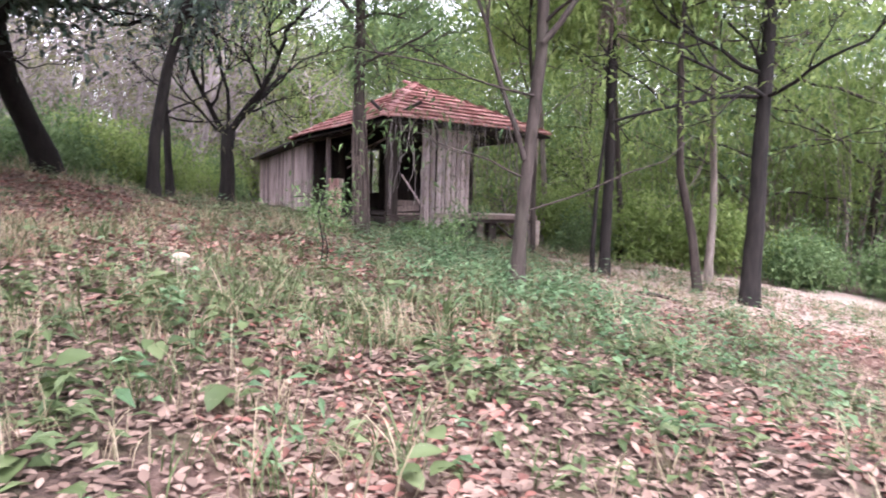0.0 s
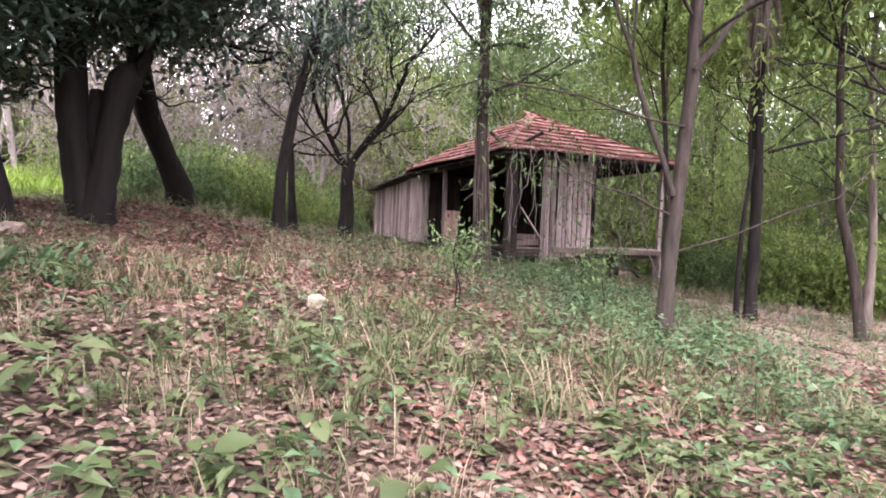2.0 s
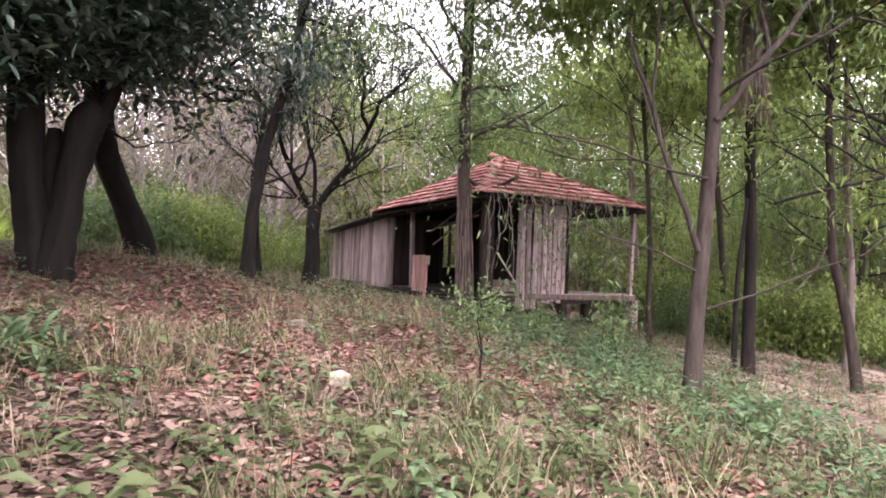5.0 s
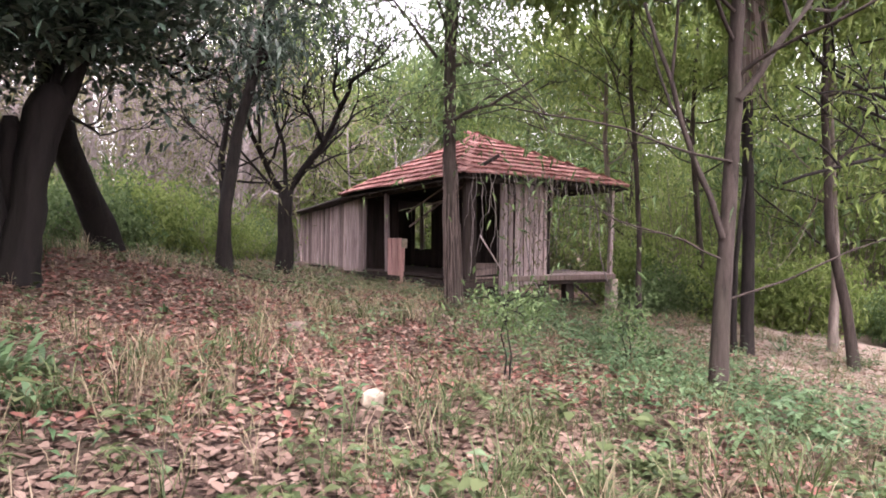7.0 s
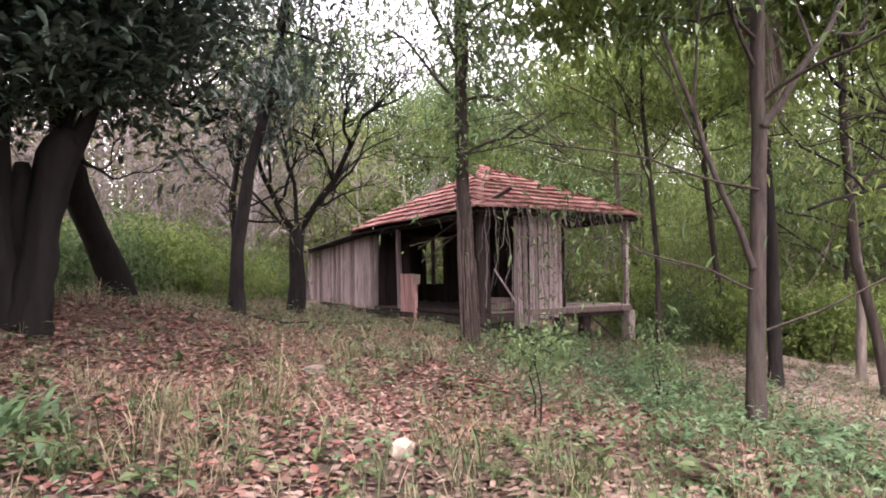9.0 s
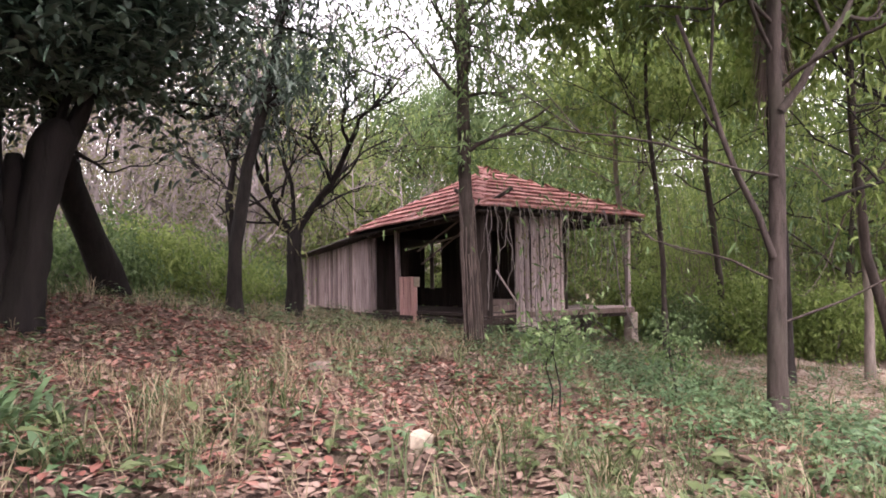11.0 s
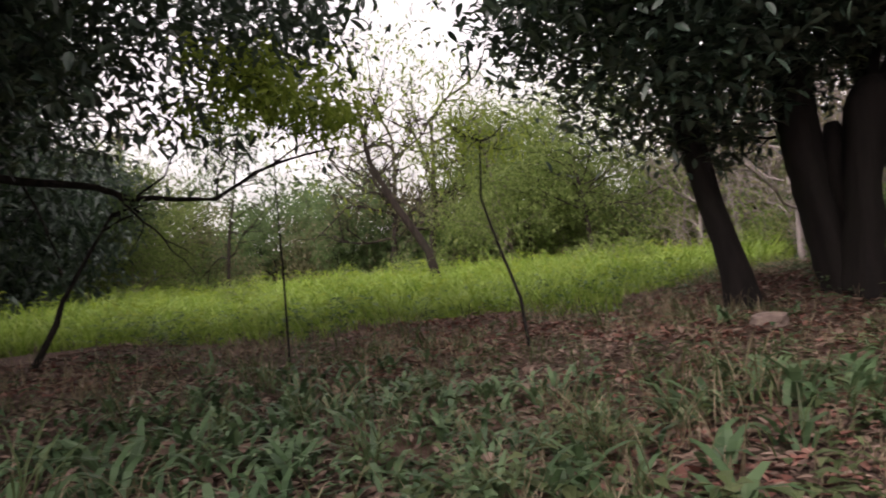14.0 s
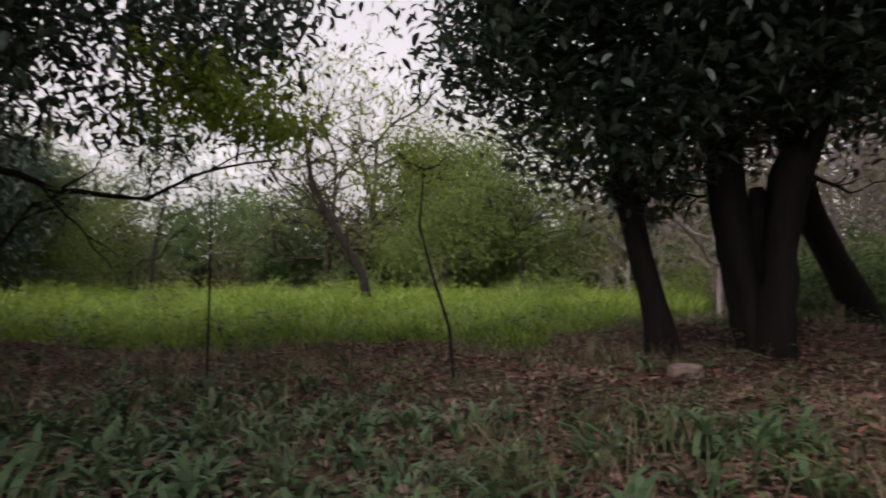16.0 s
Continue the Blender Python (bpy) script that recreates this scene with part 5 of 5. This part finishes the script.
def tufts(name, n, mat, seed, centres, label, base, length, width, per=9, lean=0.55, bend=0.7, box4=(-17, 6, -16, 6), within=None):
    g = np.random.default_rng(seed)
    x, y = field(n, *box4, g)
    if within is None:
        d = base * mottle(x, y, 1.1, seed * 0.013) ** 2 * 3
        for cx, cy, r, s in centres:
            d = d + s * blob(x, y, cx, cy, r)
        keep = (g.random(n) < d) & ~in_meadow(x, y) & (np.hypot(x + 9.6, y + 12.8) > 1.0) & ~((x > 0) & (y > 0))
    else:
        keep = within(x, y) & (g.random(n) < np.clip(14 / np.hypot(x + 9.8, y + 11.7), 0.1, 1) ** 1.3)
    x, y = x[keep], y[keep]
    xx, yy = np.repeat(x, per) + g.normal(size=len(x) * per) * 0.05, np.repeat(y, per) + g.normal(size=len(x) * per) * 0.05
    k = len(xx)
    a = g.uniform(0, 6.28, k)
    sc = np.repeat(g.uniform(0.6, 1.15, len(x)) * (0.65 + 0.7 * mottle(x, y, 0.8, 1.7)), per)
    if within is not None:
        sc = sc * np.clip(np.hypot(xx + 9.8, yy + 11.7) / 12, 0.8, 2.0) ** 0.5
    w = np.stack([np.cos(a) * lean * g.uniform(0.3, 1.2, k), np.sin(a) * lean * g.uniform(0.3, 1.2, k), np.ones(k)], 1)
    me = blades(name, np.stack([xx, yy, ground_z(xx, yy) - 0.01], 1), w, g.uniform(*length, k) * sc, width * sc, mat, g.uniform(0.2, 1.0, k) * bend)
    return tagged(new(name, me), label, "grass", kind="stuff")


tufts("grass_tufts", 15000, M_GRASS, 221, [(-7.5, -10.5, 2.0, 0.2), (-9.5, -8.5, 2.0, 0.2)], "thin dry grass tufts on the slope", 0.27, (0.14, 0.42), 0.006)
tufts("grass_tufts", 5000, M_WEED, 231, [(-7.6, -11.6, 0.7, 0.7), (-7.9, -10.2, 0.9, 0.45), (-6.2, -8.8, 0.9, 0.5), (-4.6, -10.0, 1.0, 0.4), (-3.0, -8.0, 1.0, 0.5), (-6.9, -9.4, 0.7, 0.5), (-5.4, -7.6, 0.8, 0.4), (-11.8, -8.2, 1.2, 0.5), (-11.0, -6.0, 1.0, 0.35), (-13.5, -6.6, 1.2, 0.3)], "tall soft green grass clumps on the slope", 0.01, (0.25, 0.5), 0.008, 16, 0.6, 0.8)
weeds("broadleaf_weeds", 1300, M_WEED, 232, [(-8.3, -11.6, 0.5, 0.8), (-7.6, -10.3, 0.5, 0.7), (-9.3, -10.2, 0.5, 0.4), (-6.4, -11.0, 0.5, 0.4), (-5.2, -9.4, 0.6, 0.4)], "large-leaved green weeds on the slope", (-12, -3, -13, -7), 0.002, (0.09, 0.19), 0.55, 0.3, oval=True)
tufts("grass_tufts", 12000, M_WEED, 222, [(-6.8, -9.9, 0.8, 0.4), (-4.2, -8.8, 1.5, 0.3), (-9.5, -6.5, 1.5, 0.25), (-2.0, -5.0, 2.0, 0.3)], "green grass tufts on the slope", 0.12, (0.12, 0.3), 0.010)
tufts("broad_grass", 13000, M_WEED_BLUE, 223, [(-12.2, -8.6, 1.3, 0.8), (-10.9, -8.6, 0.9, 0.7), (-12.7, -7.2, 0.9, 0.6), (-9.8, -6.7, 0.8, 0.4), (-13.6, -8.4, 1.0, 0.4), (-11.5, -7.7, 0.8, 0.5), (-8.9, -7.2, 0.5, 0.25)], "broad-bladed blue-green grass clumps", 0.01, (0.18, 0.36), 0.042, 8, 1.1, 1.2)
tufts("meadow_grass", 60000, M_MEADOW, 224, [], "tall bright green meadow grass", 0, (0.25, 0.75), 0.024, 5, 0.7, 0.9, (-46, -6, -12, 27), in_meadow)
weeds("meadow_weeds", 16000, M_LIME, 225, [], "leafy bright weeds standing in the meadow", (-40, -8, -9, 24), 0.3, (0.1, 0.2), 0.45, 0.95, True)
weeds("edge_weeds", 9000, M_CANOPY2, 226, [(-16.0, -4.5, 2.5, 0.4), (-13.0, -2.0, 2.0, 0.35), (-12.5, 2.5, 2.5, 0.4)], "dark leafy weeds along the meadow edge", (-24, -8, -8, 10), 0.05, (0.08, 0.18), 0.45, 0.5, True)
